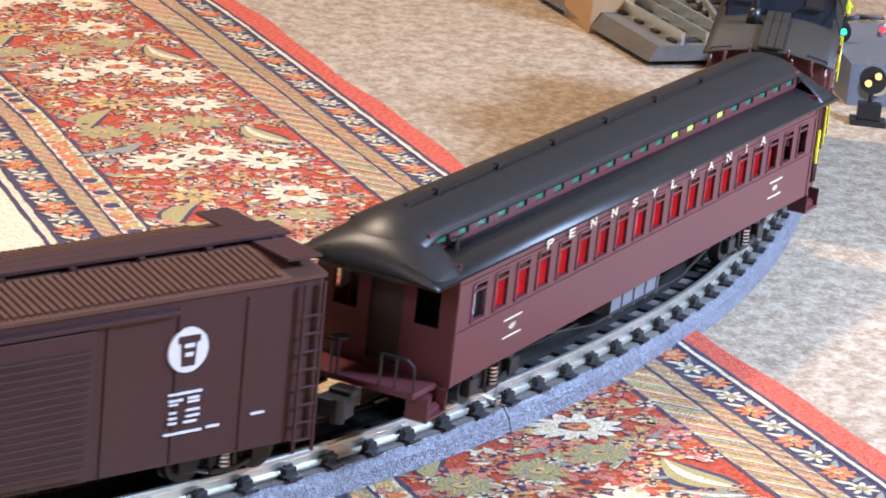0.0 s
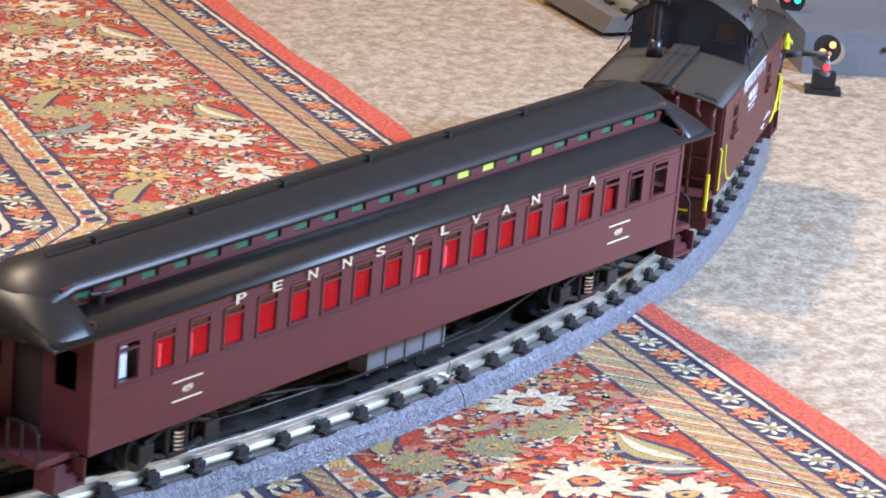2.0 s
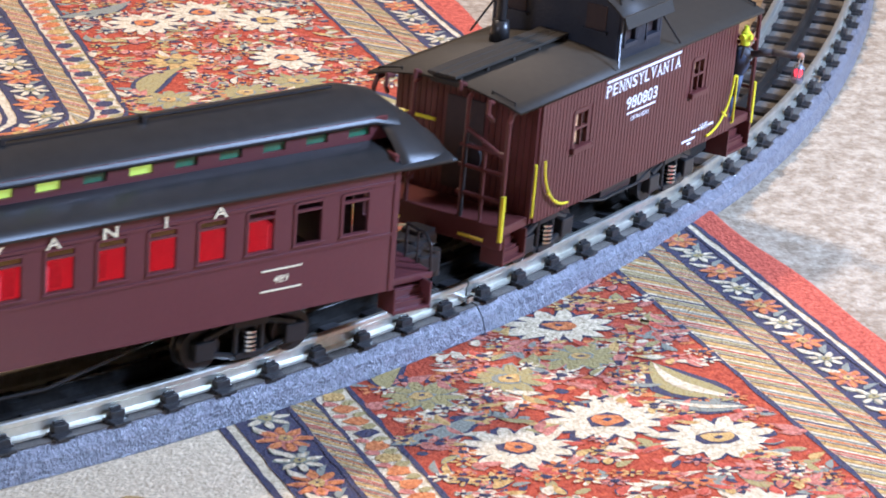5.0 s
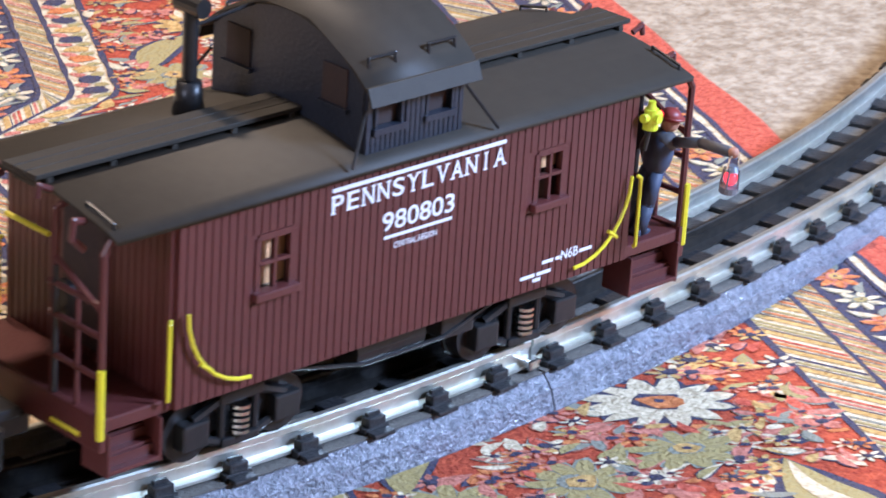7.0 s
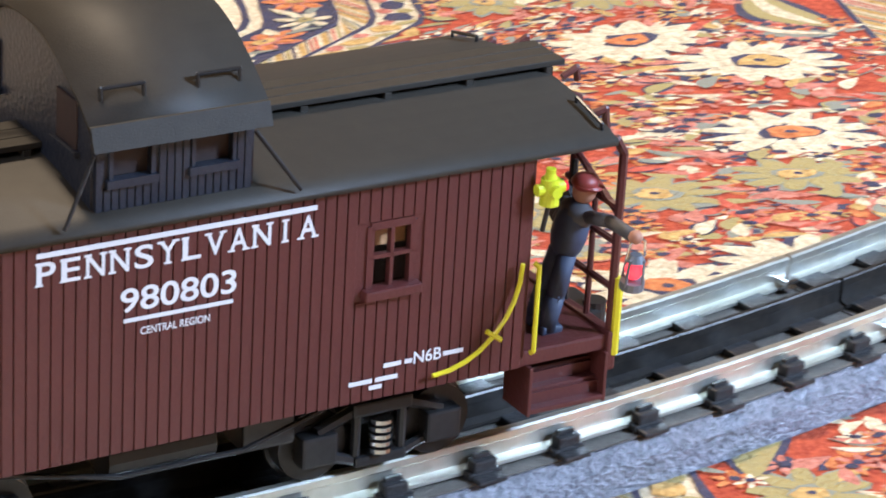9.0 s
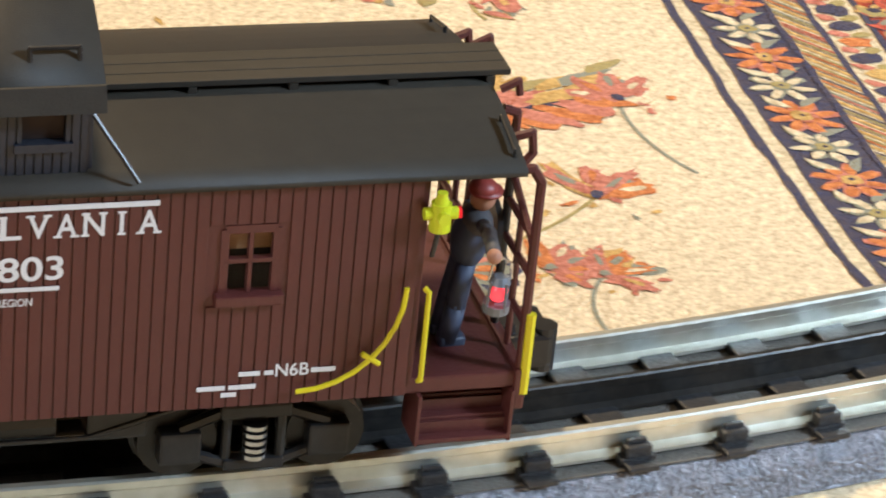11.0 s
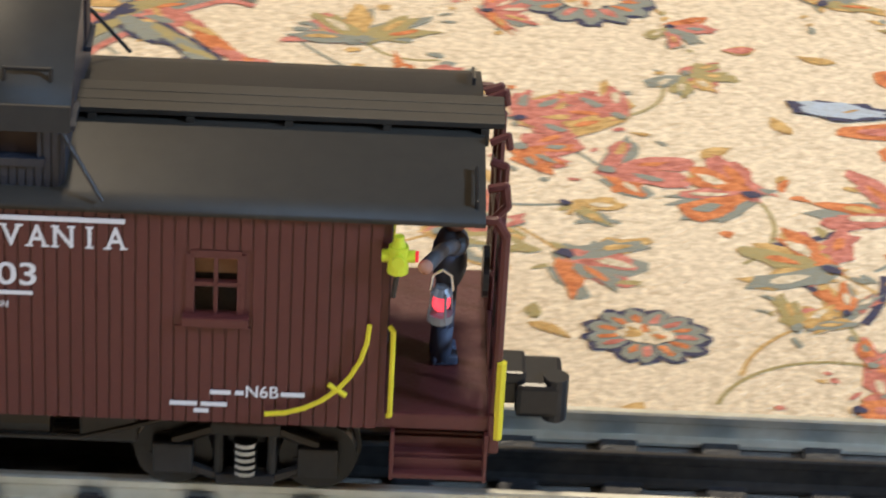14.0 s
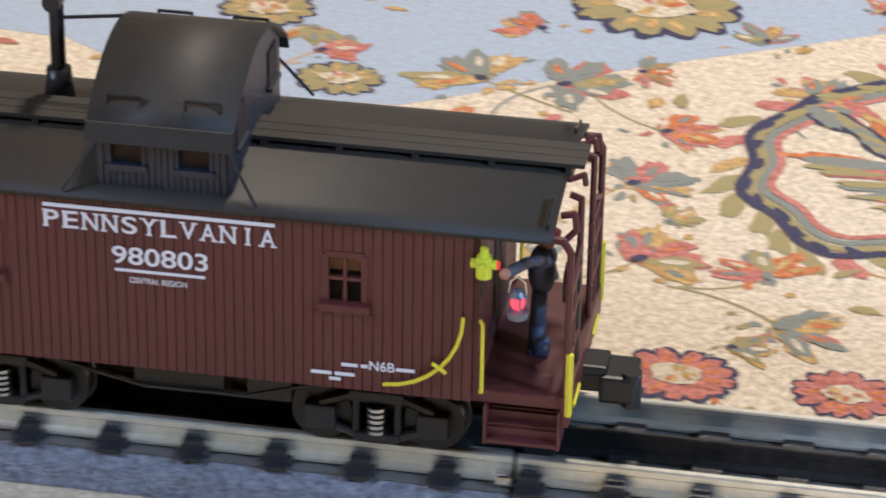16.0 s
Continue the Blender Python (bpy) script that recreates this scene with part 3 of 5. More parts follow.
    for x_, y_, z_, g, cc, n in ((-0.5439, 0.1698, 0.026, 2.9, warm, 4), (-0.5020, 0.1649, 0.028, 2.2, warm, 5), (-0.5230, 0.1330, 0.026, 2.6, mixed, 4), (-0.4841, 0.1310, 0.028, 0.4, warm, 5), (-0.5191, 0.1122, 0.016, 1.6, mixed, 3), (-0.5129, 0.0880, 0.017, 0.2, warm, 5),
                              (-0.4913, 0.0840, 0.018, 2.5, warm, 5), (-0.5309, 0.1026, 0.018, 1.0, cool, 3), (-0.6375, 0.2112, 0.025, 0.3, ("rose", "gold", "orange"), 5), (-0.6076, 0.2020, 0.022, 0.6, warm, 4), (-0.6061, 0.1845, 0.020, -0.2, warm, 4),
                              (-0.5809, 0.2085, 0.021, 2.8, ("rose", "gold"), 4), (-0.5821, 0.1764, 0.024, 0.1, warm, 4), (-0.6214, 0.1339, 0.030, 0.2, mixed, 4), (-0.5896, 0.1288, 0.024, -0.5, mixed, 4), (-0.5915, 0.1556, 0.018, -0.3, cool, 2),
                              (-0.7653, 0.2085, 0.020, 0.2, warm, 4), (-0.7669, 0.1692, 0.022, 0.5, mixed, 5), (-0.7529, 0.1201, 0.026, 0.8, ("olive", "rose", "gold"), 5), (-0.7132, 0.1220, 0.022, 2.0, mixed, 5), (-0.7036, 0.0925, 0.022, 0.0, cool, 4),
                              (-0.8928, 0.2329, 0.020, 0.5, warm, 3), (-0.8065, 0.2334, 0.026, 0.4, cool, 5), (-0.8348, 0.2285, 0.026, 2.6, cool, 5), (-0.8420, 0.1900, 0.020, 0.1, warm, 3), (-0.8000, 0.1800, 0.020, 1.2, mixed, 4), (-0.6550, 0.2420, 0.026, 1.8, cool, 5),
                              (-0.7246, 0.2465, 0.024, 0.5, ("sage", "rose"), 5), (-0.6650, 0.1400, 0.020, 1.0, mixed, 4), (-0.4550, 0.1500, 0.020, 0.6, warm, 4), (-0.4500, 0.2100, 0.022, 2.2, ("gold", "olive"), 4), (-0.4250, 0.2400, 0.022, 0.4, ("gold", "olive"), 4),
                              (-0.3250, 0.1650, 0.020, 1.2, warm, 4), (-0.3300, 0.1250, 0.016, 0.6, warm, 4), (-0.3100, 0.2200, 0.020, 2.0, warm, 4), (-0.3350, 0.2900, 0.024, 0.3, warm, 5), (-0.4350, 0.0950, 0.018, 0.2, ("gold", "orange"), 4), (-0.3950, 0.0870, 0.018, 1.4, ("gold", "orange"), 4)):
        spray(x_, y_, z_, g, cc, n)
        stem(x_, y_, random.uniform(0.025, 0.05), g + random.uniform(2.2, 4.0), random.uniform(-1.6, 1.6), random.choice(("gold", "olive", "sage")), 0.0011)
    for x_, y_, g in ((-0.5191, 0.1080, 1.9), (-0.5150, 0.1080, 1.1), (-0.5400, 0.1430, 0.3)):
        stem(x_, y_, 0.026, g, 0.5, "navy", 0.0024)
    # a large curling plume with a notched dark rim
    mx, my = -0.690, 0.207
    rim = [(mx + 0.047 * math.cos(g) * (1 + 0.06 * math.sin(9 * g)), my + 0.064 * math.sin(g) * (1 + 0.05 * math.cos(7 * g))) for g in [1.55 + 0.112 * j for j in range(39)]]
    for k, cc, wd in ((1.0, "navy", 0.0034), (0.93, "olive", 0.0034), (0.86, "sage", 0.0030), (0.80, "rose", 0.0026)):
        w.vine([(x_ * k + mx * (1 - k), y_ * k + my * (1 - k)) for x_, y_ in rim], wd, cc, 3)
    for j, (x_, y_) in enumerate(rim[::2]):
        g = 1.55 + 0.224 * j
        w.blob(random.choice(("olive", "gold", "sage", "rose")), x_ + 0.006 * math.cos(g), y_ + 0.006 * math.sin(g), 0.0085, 0.0036, g + 0.8, 2, 12, 0.3)
        w.blob(random.choice(("navy", "olive")), x_ * 0.96 + mx * 0.04, y_ * 0.96 + my * 0.04, 0.005, 0.002, g + 1.2, 4, 9, 0.3)
    for j in range(17):
        u = j / 16
        x_, y_ = -0.720 + 0.056 * u, 0.232 - 0.034 * u + 0.004 * math.sin(9 * u)
        w.blob("navy", x_, y_ + 0.004, 0.0105, 0.0038, -0.9 + 0.8 * u, 3, 13, 0.3)
        w.blob(random.choice(("sage", "sage", "olive")), x_, y_ + 0.004, 0.0085, 0.0024, -0.9 + 0.8 * u, 4, 12, 0.3)
        w.blob(random.choice(("rose", "orange", "rose", "gold")), x_ + 0.002, y_ + 0.017 - 0.008 * u, 0.0075, 0.0026, -1.1 + u, 3, 11, 0.3)
        if j % 2:
            w.blob(random.choice(("rose", "orange", "sage")), x_ + 0.006, y_ - 0.026 + 0.006 * u, 0.016, 0.0034, 0.1 + 0.3 * u, 3, 13, 0.3)
            w.blob("olive", x_ + 0.008, y_ - 0.033 + 0.006 * u, 0.012, 0.0020, 0.1 + 0.3 * u, 4, 12, 0.3)
    taken.append((mx, my, 0.075))
    # the slate medallion beyond
    top = [(-1.30, 0.20), (-0.98, 0.215), (-0.94, 0.195), (-0.897, 0.193), (-0.855, 0.200), (-0.8077, 0.238), (-0.7745, 0.2635), (-0.711, 0.310), (-0.66, 0.39), (-0.66, 0.75), (-1.30, 0.75)]
    w.poly("slate", top, 0.5)
    # sparse small leaves between
    for _ in range(900):
        x_, y_, t = random.uniform(-1.2, -0.30), random.uniform(-0.15, 0.5), random.uniform(0, 6.28)
        if any((x_ - a) ** 2 + (y_ - b) ** 2 < c * c for a, b, c in taken):
            continue
        if random.random() < 0.16:
            spray(x_, y_, random.uniform(0.014, 0.022), t, random.choice((warm, cool, mixed)), random.randint(3, 5))
        elif random.random() < 0.4:
            cc = random.choice(("rose", "gold", "olive", "gold"))
            w.leaf(x_, y_, random.uniform(0.007, 0.013), random.uniform(0.003, 0.005), t, cc, random.choice((cc, "gold")), None, 0.2)
    w.finish(root)
    return root


# ---- track ----
def railway():
    root = thing("railway_track", "grey plastic roadbed with black ties and three steel rails", "train track")
    z0 = ZR
    cuts = [-1.3765, -1.1205, -0.8665, -0.6125, -0.3555, 0.0152, 0.3742, 0.7332, 1.0922]
    secs = [(a + 0.0003, b - 0.0003) for a, b in zip(cuts[:-1], cuts[1:])]
    for a, b in secs:
        part("roadbed_section", sweep(bmesh.new(), [(0.0285, 0.0003), (0.0265, 0.0062), (0.0235, 0.0098), (-0.0235, 0.0098), (-0.0265, 0.0062), (-0.0285, 0.0003)], a, b), M["roadbed"], root, "grey granular plastic roadbed section")
        part("ballast_strip", sweep(bmesh.new(), [(0.0232, 0.0099), (0.0232, 0.0104), (-0.0232, 0.0104), (-0.0232, 0.0099)], a + 0.0002, b - 0.0002), M["bedtop"], root, "brownish moulded ballast top")
        for o, mm, lab in ((0.01725, M["rail"], "bright tinplate rail"), (-0.01725, M["rail"], "bright tinplate rail"), (0.0, M["third"], "blackened centre rail")):
            hw = 0.0013 if mm is M["rail"] else 0.0008
            part("rail", sweep(bmesh.new(), [(o - 0.0026, 0.0112), (o - 0.0026, 0.0120), (o - 0.0007, 0.0128), (o - 0.0007, z0 - 0.0026), (o - hw, z0 - 0.0020), (o - hw, z0 - 0.0004), (o - hw * 0.6, z0),
                                                  (o + hw * 0.6, z0), (o + hw, z0 - 0.0004), (o + hw, z0 - 0.0020), (o + 0.0007, z0 - 0.0026), (o + 0.0007, 0.0128), (o + 0.0026, 0.0120), (o + 0.0026, 0.0112)], a + 0.0002, b - 0.0002), mm, root, lab)
    bm = box(bmesh.new(), -0.0042, 0.0042, -0.0222, 0.0222, 0.0102, 0.0122, 0.0004)
    tie = bpy.data.meshes.new("tie")
    bm.to_mesh(tie)
    tie.materials.append(M["tie"])
    bm = box(bmesh.new(), -0.0030, 0.0030, -0.0012, 0.0020, 0.0120, 0.0148, 0.0005)
    box(bm, -0.0022, 0.0022, -0.0008, 0.0005, 0.0146, 0.0158, 0.0003)
    box(bm, -0.0036, 0.0036, 0.0014, 0.0052, 0.0104, 0.0116, 0.0003)
    chair = bpy.data.meshes.new("rail_chair")
    bm.to_mesh(chair)
    chair.materials.append(M["tie"])
    for k in range(-60, 48):
        q = -0.0007 + 0.0225 * k
        x, y, h = track(q)
        share("tie", tie, root, pose(x, y, sink(q), 0, 0, math.degrees(h)))
        for o in (0.0202, -0.0202):
            share("rail_chair", chair, root, pose(x + o * math.sin(h), y - o * math.cos(h), sink(q), 0, 0, math.degrees(h) + (180 if o > 0 else 0)))
    for js in cuts[3:7]:
        for o in (0.0172, -0.0172):
            x, y, h = track(js - 0.0025)
            bm = box(bmesh.new(), -0.0022, 0.0022, -0.0032, 0.0032, 0.0112, 0.0142, 0.0008, pose(x + (o + 0.002) * math.sin(h), y - (o + 0.002) * math.cos(h), sink(js), 0, 0, math.degrees(h)))
            part("rail_joiner", bm, M["steel"], root, "shiny steel rail joiner clip")


# ---- shared parts of the cars ----
WHEELS = []


def truck(parent, x, zb, wb, name="truck", span=0.0165):
    """A two-axle truck: side frames with journal boxes and a spring, and two wheelsets that turn."""
    t = part(name, box(bmesh.new(), -0.004, 0.004, -span, span, 0.009, 0.013, 0.0006), M["black"], parent, "black cast truck with coil springs")
    t.location = (x, 0, 0)
    for sg in (-1, 1):
        bm = bmesh.new()
        y = sg * 0.0205
        for ax in (-wb, wb):
            box(bm, ax - 0.0042, ax + 0.0042, y - 0.0022, y + 0.0022, 0.0046, 0.0118, 0.0007)
            tube(bm, [(ax, y, 0.0118), (ax * 0.35, y, 0.0155)], 0.0014)
            tube(bm, [(ax * 0.9, y, 0.0062), (ax * 0.3, y, 0.0030)], 0.0012)
        box(bm, -0.0072, 0.0072, y - 0.0018, y + 0.0018, 0.0140, 0.0172, 0.0006)
        box(bm, -0.0062, 0.0062, y - 0.0018, y + 0.0018, 0.0022, 0.0046, 0.0006)
        for dx in (-0.0055, 0.0055):
            rod(bm, (dx, y, 0.0046), (dx, y, 0.0142), 0.0011, 8)
        part("side_frame", bm, M["black"], t, "black side frame with journal boxes")
        bm = bmesh.new()
        for k in range(5):
            bmesh.ops.create_cone(bm, cap_ends=True, segments=14, radius1=0.0026, radius2=0.0026, depth=0.0009, matrix=Matrix.Translation((0, y - sg * 0.0004 + sg * 0.0012, 0.0056 + 0.0017 * k)))
        part("coil_spring", bm, M["steel"], t, "bright coil spring")
    for ax in (-wb, wb):
        bm = bmesh.new()
        for y in (-0.0168, 0.0168):
            sg = 1 if y > 0 else -1
            rod(bm, (0, y - 0.0022, 0), (0, y + 0.0022, 0), 0.0080, 28)
            rod(bm, (0, y - sg * 0.0032, 0), (0, y - sg * 0.0022, 0), 0.0090, 28)
            rod(bm, (0, y + sg * 0.0022, 0), (0, y + sg * 0.0028, 0), 0.0030, 12)
            for a in range(4):
                g = a * math.pi / 2
                box(bm, 0.0042 * math.cos(g) - 0.0008, 0.0042 * math.cos(g) + 0.0008, y + sg * 0.0021, y + sg * 0.0025, 0.0042 * math.sin(g) - 0.0008, 0.0042 * math.sin(g) + 0.0008)
        rod(bm, (0, -0.0168, 0), (0, 0.0168, 0), 0.0018, 10)
        wset = part("wheelset", bm, M["black"], t, "black metal wheelset")
        wset.location = (ax, 0, 0.0081)
        WHEELS.append(wset)
    return t


def coupler(parent, x, sg):
    bm = box(bmesh.new(), min(x, x + sg * 0.016), max(x, x + sg * 0.016), -0.0035, 0.0035, 0.0130, 0.0185, 0.0007)
    box(bm, min(x + sg * 0.011, x + sg * 0.021), max(x + sg * 0.011, x + sg * 0.021), -0.0066, 0.0066, 0.0115, 0.0195, 0.0012)
    rod(bm, (x + sg * 0.0195, -0.0038, 0.0105), (x + sg * 0.0195, -0.0038, 0.0205), 0.0027, 14)
    box(bm, min(x + sg * 0.004, x + sg * 0.013), max(x + sg * 0.004, x + sg * 0.013), -0.005, 0.005, 0.0185, 0.0215, 0.0008)
    part("coupler", bm, M["black"], parent, "black knuckle coupler")


def steps(parent, x0, x1, y, mm, ztop, sg=-1):
    """A boxed stair of three treads at a car's corner."""
    st = part("stair", box(bmesh.new(), x0, x0 + 0.0008, min(y, y - sg * 0.010), max(y, y - sg * 0.010), 0.0112, ztop, 0.0002), mm, parent, "painted corner steps")
    part("stringer", box(bmesh.new(), x1 - 0.0008, x1, min(y, y - sg * 0.010), max(y, y - sg * 0.010), 0.0112, ztop, 0.0002), mm, st)
    for k in range(3):
        zz = 0.0116 + k * (ztop - 0.0125) / 3
        part("tread", box(bmesh.new(), x0 + 0.0007, x1 - 0.0007, min(y - sg * 0.003 * k, y - sg * 0.010), max(y - sg * 0.003 * k, y - sg * 0.010), zz, zz + 0.0012, 0.0003), mm, st)
        part("riser", box(bmesh.new(), x0 + 0.0007, x1 - 0.0007, min(y - sg * (0.003 * k + 0.0028), y - sg * (0.003 * k + 0.0022)), max(y - sg * (0.003 * k + 0.0028), y - sg * (0.003 * k + 0.0022)), zz + 0.0012, zz + (ztop - 0.0112) / 3), mm, st)
    return st


def stretch(root, z0, k, skip):
    """Sets the height of a car's body above the level z0 by the factor k, trucks and couplers left as they are."""
    for ob in root.children_recursive:
        m, q, line = ob.matrix_basis.copy(), ob.parent, [ob.name]
        while q is not root:
            m, line, q = q.matrix_basis @ m, line + [q.name], q.parent
        if any(n.startswith(skip) for n in line):
            continue
        inv = m.inverted()
        for v in ob.data.vertices:
            p = m @ v.co
            if p.z > z0:
                p.z = z0 + (p.z - z0) * k
                v.co = inv @ p


# ---- caboose ----
def caboose():
    c = thing("caboose", "tuscan red wood-sided model caboose with black roof and yellow handrails", "model caboose")
    XL, XR, ZS, ZE, HW = -0.0880, 0.0706, 0.0235, 0.0705, 0.0315
    wins = [(-0.0630, -0.0520, 0.0468, 0.0600), (0.0328, 0.0428, 0.0475, 0.0603)]
    for sg in (-1, 1):
        body = part("side_wall", wall_holes(bmesh.new(), XL, XR, ZS, ZE, wins, sg * HW - 0.0006, sg * HW + 0.0006), M["maroon"], c, "tuscan red wooden side wall")
        # tongue-and-groove boards proud of the wall
        n = 62
        pitch = (XR - XL) / n
        for i in range(n):
            xa, xb = XL + i * pitch + 0.00018, XL + (i + 1) * pitch - 0.00018
            spans = [(ZS, ZE)]
            for w in wins:
                if xb > w[0] - 0.0012 and xa < w[1] + 0.0012:
                    spans = [(ZS, w[2] - 0.0028), (w[3] + 0.001, ZE)]
            for za, zb in spans:
                part("board", box(bmesh.new(), xa, xb, sg * (HW + 0.0006) - 0.0004, sg * (HW + 0.0006) + 0.0004, za, zb, 0.00012), M["maroon"], body)
        for w, inner in zip(wins, (M["tanblind"], M["tanblind"])):
            wo = part("window_frame", bmesh.new(), M["maroon"], c)
            bm = bmesh.new()
            y = sg * (HW + 0.0002)
            for b in ((w[0] - 0.0008, w[0] + 0.0008, w[2], w[3]), (w[1] - 0.0008, w[1] + 0.0008, w[2], w[3]), (w[0], w[1], w[3] - 0.0008, w[3] + 0.0008), (w[0], w[1], (w[2] + w[3]) / 2 - 0.0004, (w[2] + w[3]) / 2 + 0.0004), ((w[0] + w[1]) / 2 - 0.0004, (w[0] + w[1]) / 2 + 0.0004, w[2], w[3])):
                box(bm, b[0], b[1], y - 0.0008, y + 0.0008, b[2], b[3])
            bm.to_mesh(wo.data)
            bm.free()
            part("sill", box(bmesh.new(), w[0] - 0.0016, w[1] + 0.0016, sg * (HW + 0.0011) - 0.0017, sg * (HW + 0.0011) + 0.0017, w[2] - 0.0022, w[2], 0.0004), M["maroon"], wo, "wooden window sill")
            part("pane", box(bmesh.new(), w[0] + 0.0008, w[1] - 0.0008, y - sg * 0.0016 - 0.0002, y - sg * 0.0016 + 0.0002, w[2], w[3]), M["glass"], wo, "clear pane").visible_shadow = False
            part("blind", box(bmesh.new(), w[0] + 0.0004, w[1] - 0.0004, y - sg * 0.0024 - 0.0002, y - sg * 0.0024 + 0.0002, w[2] + (0.0 if w[0] < 0 else 0.58) * (w[3] - w[2]), w[3]), inner, wo, "tan blind half drawn")
    for x in (XL, XR):
        sg = -1 if x < 0 else 1
        end = part("end_wall", box(bmesh.new(), x - 0.0008, x + 0.0008, -HW, HW, ZS, ZE - 0.0006), M["maroon"], c, "tuscan red end wall")
        for i in range(24):
            yy = -HW + (i + 0.5) * 2 * HW / 24
            part("board", box(bmesh.new(), x + sg * 0.0010 - 0.0004, x + sg * 0.0010 + 0.0004, yy - 0.00115, yy + 0.00115, ZS, ZE - 0.0006, 0.00012), M["maroon"], end)
        part("end_door", box(bmesh.new(), x + sg * 0.0014 - 0.0006, x + sg * 0.0014 + 0.0006, -0.0085, 0.0085, 0.029, 0.064, 0.0004), M["innerdark"], c, "dark end door")
        # platform
        xo = x + sg * (0.0238 if sg > 0 else 0.0205)
        part("platform", box(bmesh.new(), min(x, xo), max(x, xo), -HW + 0.001, HW - 0.001, 0.0225, 0.0260, 0.0006), M["maroon"], c, "tuscan red end platform")
        part("end_sill", box(bmesh.new(), xo - 0.0012, xo + 0.0012, -HW, HW, 0.0180, 0.0268, 0.0006), M["maroon"], c)
        for sy in (-1, 1):
            xa, xb = (x + sg * 0.003, xo - sg * 0.001)
            steps(c, min(xa, xb), max(xa, xb), sy * (HW + 0.0005), M["maroon"], 0.0225, sy)
            bm = tube(bmesh.new(), [(xo, sy * (HW - 0.0015), 0.024), (xo, sy * (HW - 0.0015), 0.0655), (xo - sg * 0.002, sy * (HW - 0.0015), 0.0685), (xo - sg * 0.010, sy * (HW - 0.0015), 0.0690)], 0.0010)
            tube(bm, [(xo, sy * 0.012, 0.025), (xo, sy * 0.012, 0.0712), (xo - sg * 0.003, sy * 0.012, 0.0722)], 0.0009)
            tube(bm, [(xo, sy * 0.012, 0.060), (xo, sy * (HW - 0.0015), 0.052)], 0.0008)
            part("corner_post", bm, M["maroon"], c, "tuscan red railing post")
            part("grab_post", tube(bmesh.new(), [(xo + sg * 0.0008, sy * (HW - 0.0006), 0.0215), (xo + sg * 0.0008, sy * (HW - 0.0006), 0.0385)], 0.00105), M["yellow"], c, "yellow corner grab bar")
            part("grab_iron", tube(bmesh.new(), [(x + sg * 0.0022, sy * (HW + 0.001), 0.0265), (x + sg * 0.0026, sy * (HW + 0.0016), 0.0270), (x + sg * 0.0026, sy * (HW + 0.0016), 0.0455), (x + sg * 0.0018, sy * (HW + 0.0008), 0.0462)], 0.00055), M["yellow"], c, "yellow upright grab iron")
            pts = []
            for k in range(9):
                a = math.pi / 2 * k / 8
                pts.append((x - sg * (0.0022 + 0.0203 * (1 - math.cos(a))), sy * (HW + 0.0026), 0.0473 - 0.0205 * math.sin(a)))
            bm = tube(bmesh.new(), pts, 0.00052)
            mid = pts[4]
            tube(bm, [(mid[0] - 0.0018, mid[1], mid[2] + 0.0012), (mid[0] + 0.0018, mid[1] , mid[2] - 0.0012)], 0.00055)
            part("curved_handrail", bm, M["yellow"], c, "yellow curved handrail")
        for zz in (0.036, 0.046, 0.0535):
            for sy in (-1, 1):
                part("railing_bar", tube(bmesh.new(), [(xo, sy * (HW - 0.002), zz), (xo, sy * 0.010, zz)], 0.0008), M["maroon"], c, "tuscan red railing bar")
        for yy in (-0.021, 0.021):
            part("railing_upright", tube(bmesh.new(), [(xo, yy, 0.025), (xo, yy, 0.0535)], 0.0007), M["maroon"], c)
        for sy in (-1, 1):
            part("yellow_bar", tube(bmesh.new(), [(xo + sg * 0.0012, sy * 0.013, 0.0205), (xo + sg * 0.0012, sy * 0.024, 0.0205)], 0.0006), M["yellow"], c, "yellow end-sill bar")
        part("yellow_rail", tube(bmesh.new(), [(x + sg * 0.0035, 0.012, 0.0535), (x + sg * 0.0035, 0.029, 0.0535)], 0.0007), M["yellow"], c, "yellow end-wall grab rail")
        bm = tube(bmesh.new(), [(xo, -0.0125, 0.026), (xo, -0.0125, 0.058)], 0.0008)
        bmesh.ops.create_cone(bm, cap_ends=True, segments=18, radius1=0.0052, radius2=0.0052, depth=0.0012, matrix=Matrix.Translation((xo - sg * 0.0028, -0.0125, 0.0485)) @ pose(0, 0, 0, 0, 90, 0))
        part("brake_wheel", bm, M["black"], c, "black hand-brake wheel and staff")
        coupler(c, xo - (0.0055 if sg > 0 else 0.0), sg)
    # roof and running boards
    part("roof", prism(bmesh.new(), arch(HW + 0.0024, ZE - 0.0004, 0.0052), XL - 0.0195, XR + 0.0195), M["roof"], c, "matt black arched roof", True)
    cx0, cx1, zt = -0.0262, 0.0072, 0.0757
    for xa, xb in ((XL - 0.022, cx0), (cx1, XR + 0.0235)):
        for k in (-1, 0, 1):
            part("running_board", box(bmesh.new(), xa, xb, k * 0.0043 - 0.0020, k * 0.0043 + 0.0020, zt + 0.0006, zt + 0.0018, 0.0002), M["roof"], c, "black roof-walk plank")
        bm = bmesh.new()
        for k in range(5):
            xx = xa + 0.004 + (xb - xa - 0.008) * k / 4
            box(bm, xx - 0.0008, xx + 0.0008, -0.0066, 0.0066, zt - 0.0030, zt + 0.0006)
        part("walk_bracket", bm, M["roof"], c)
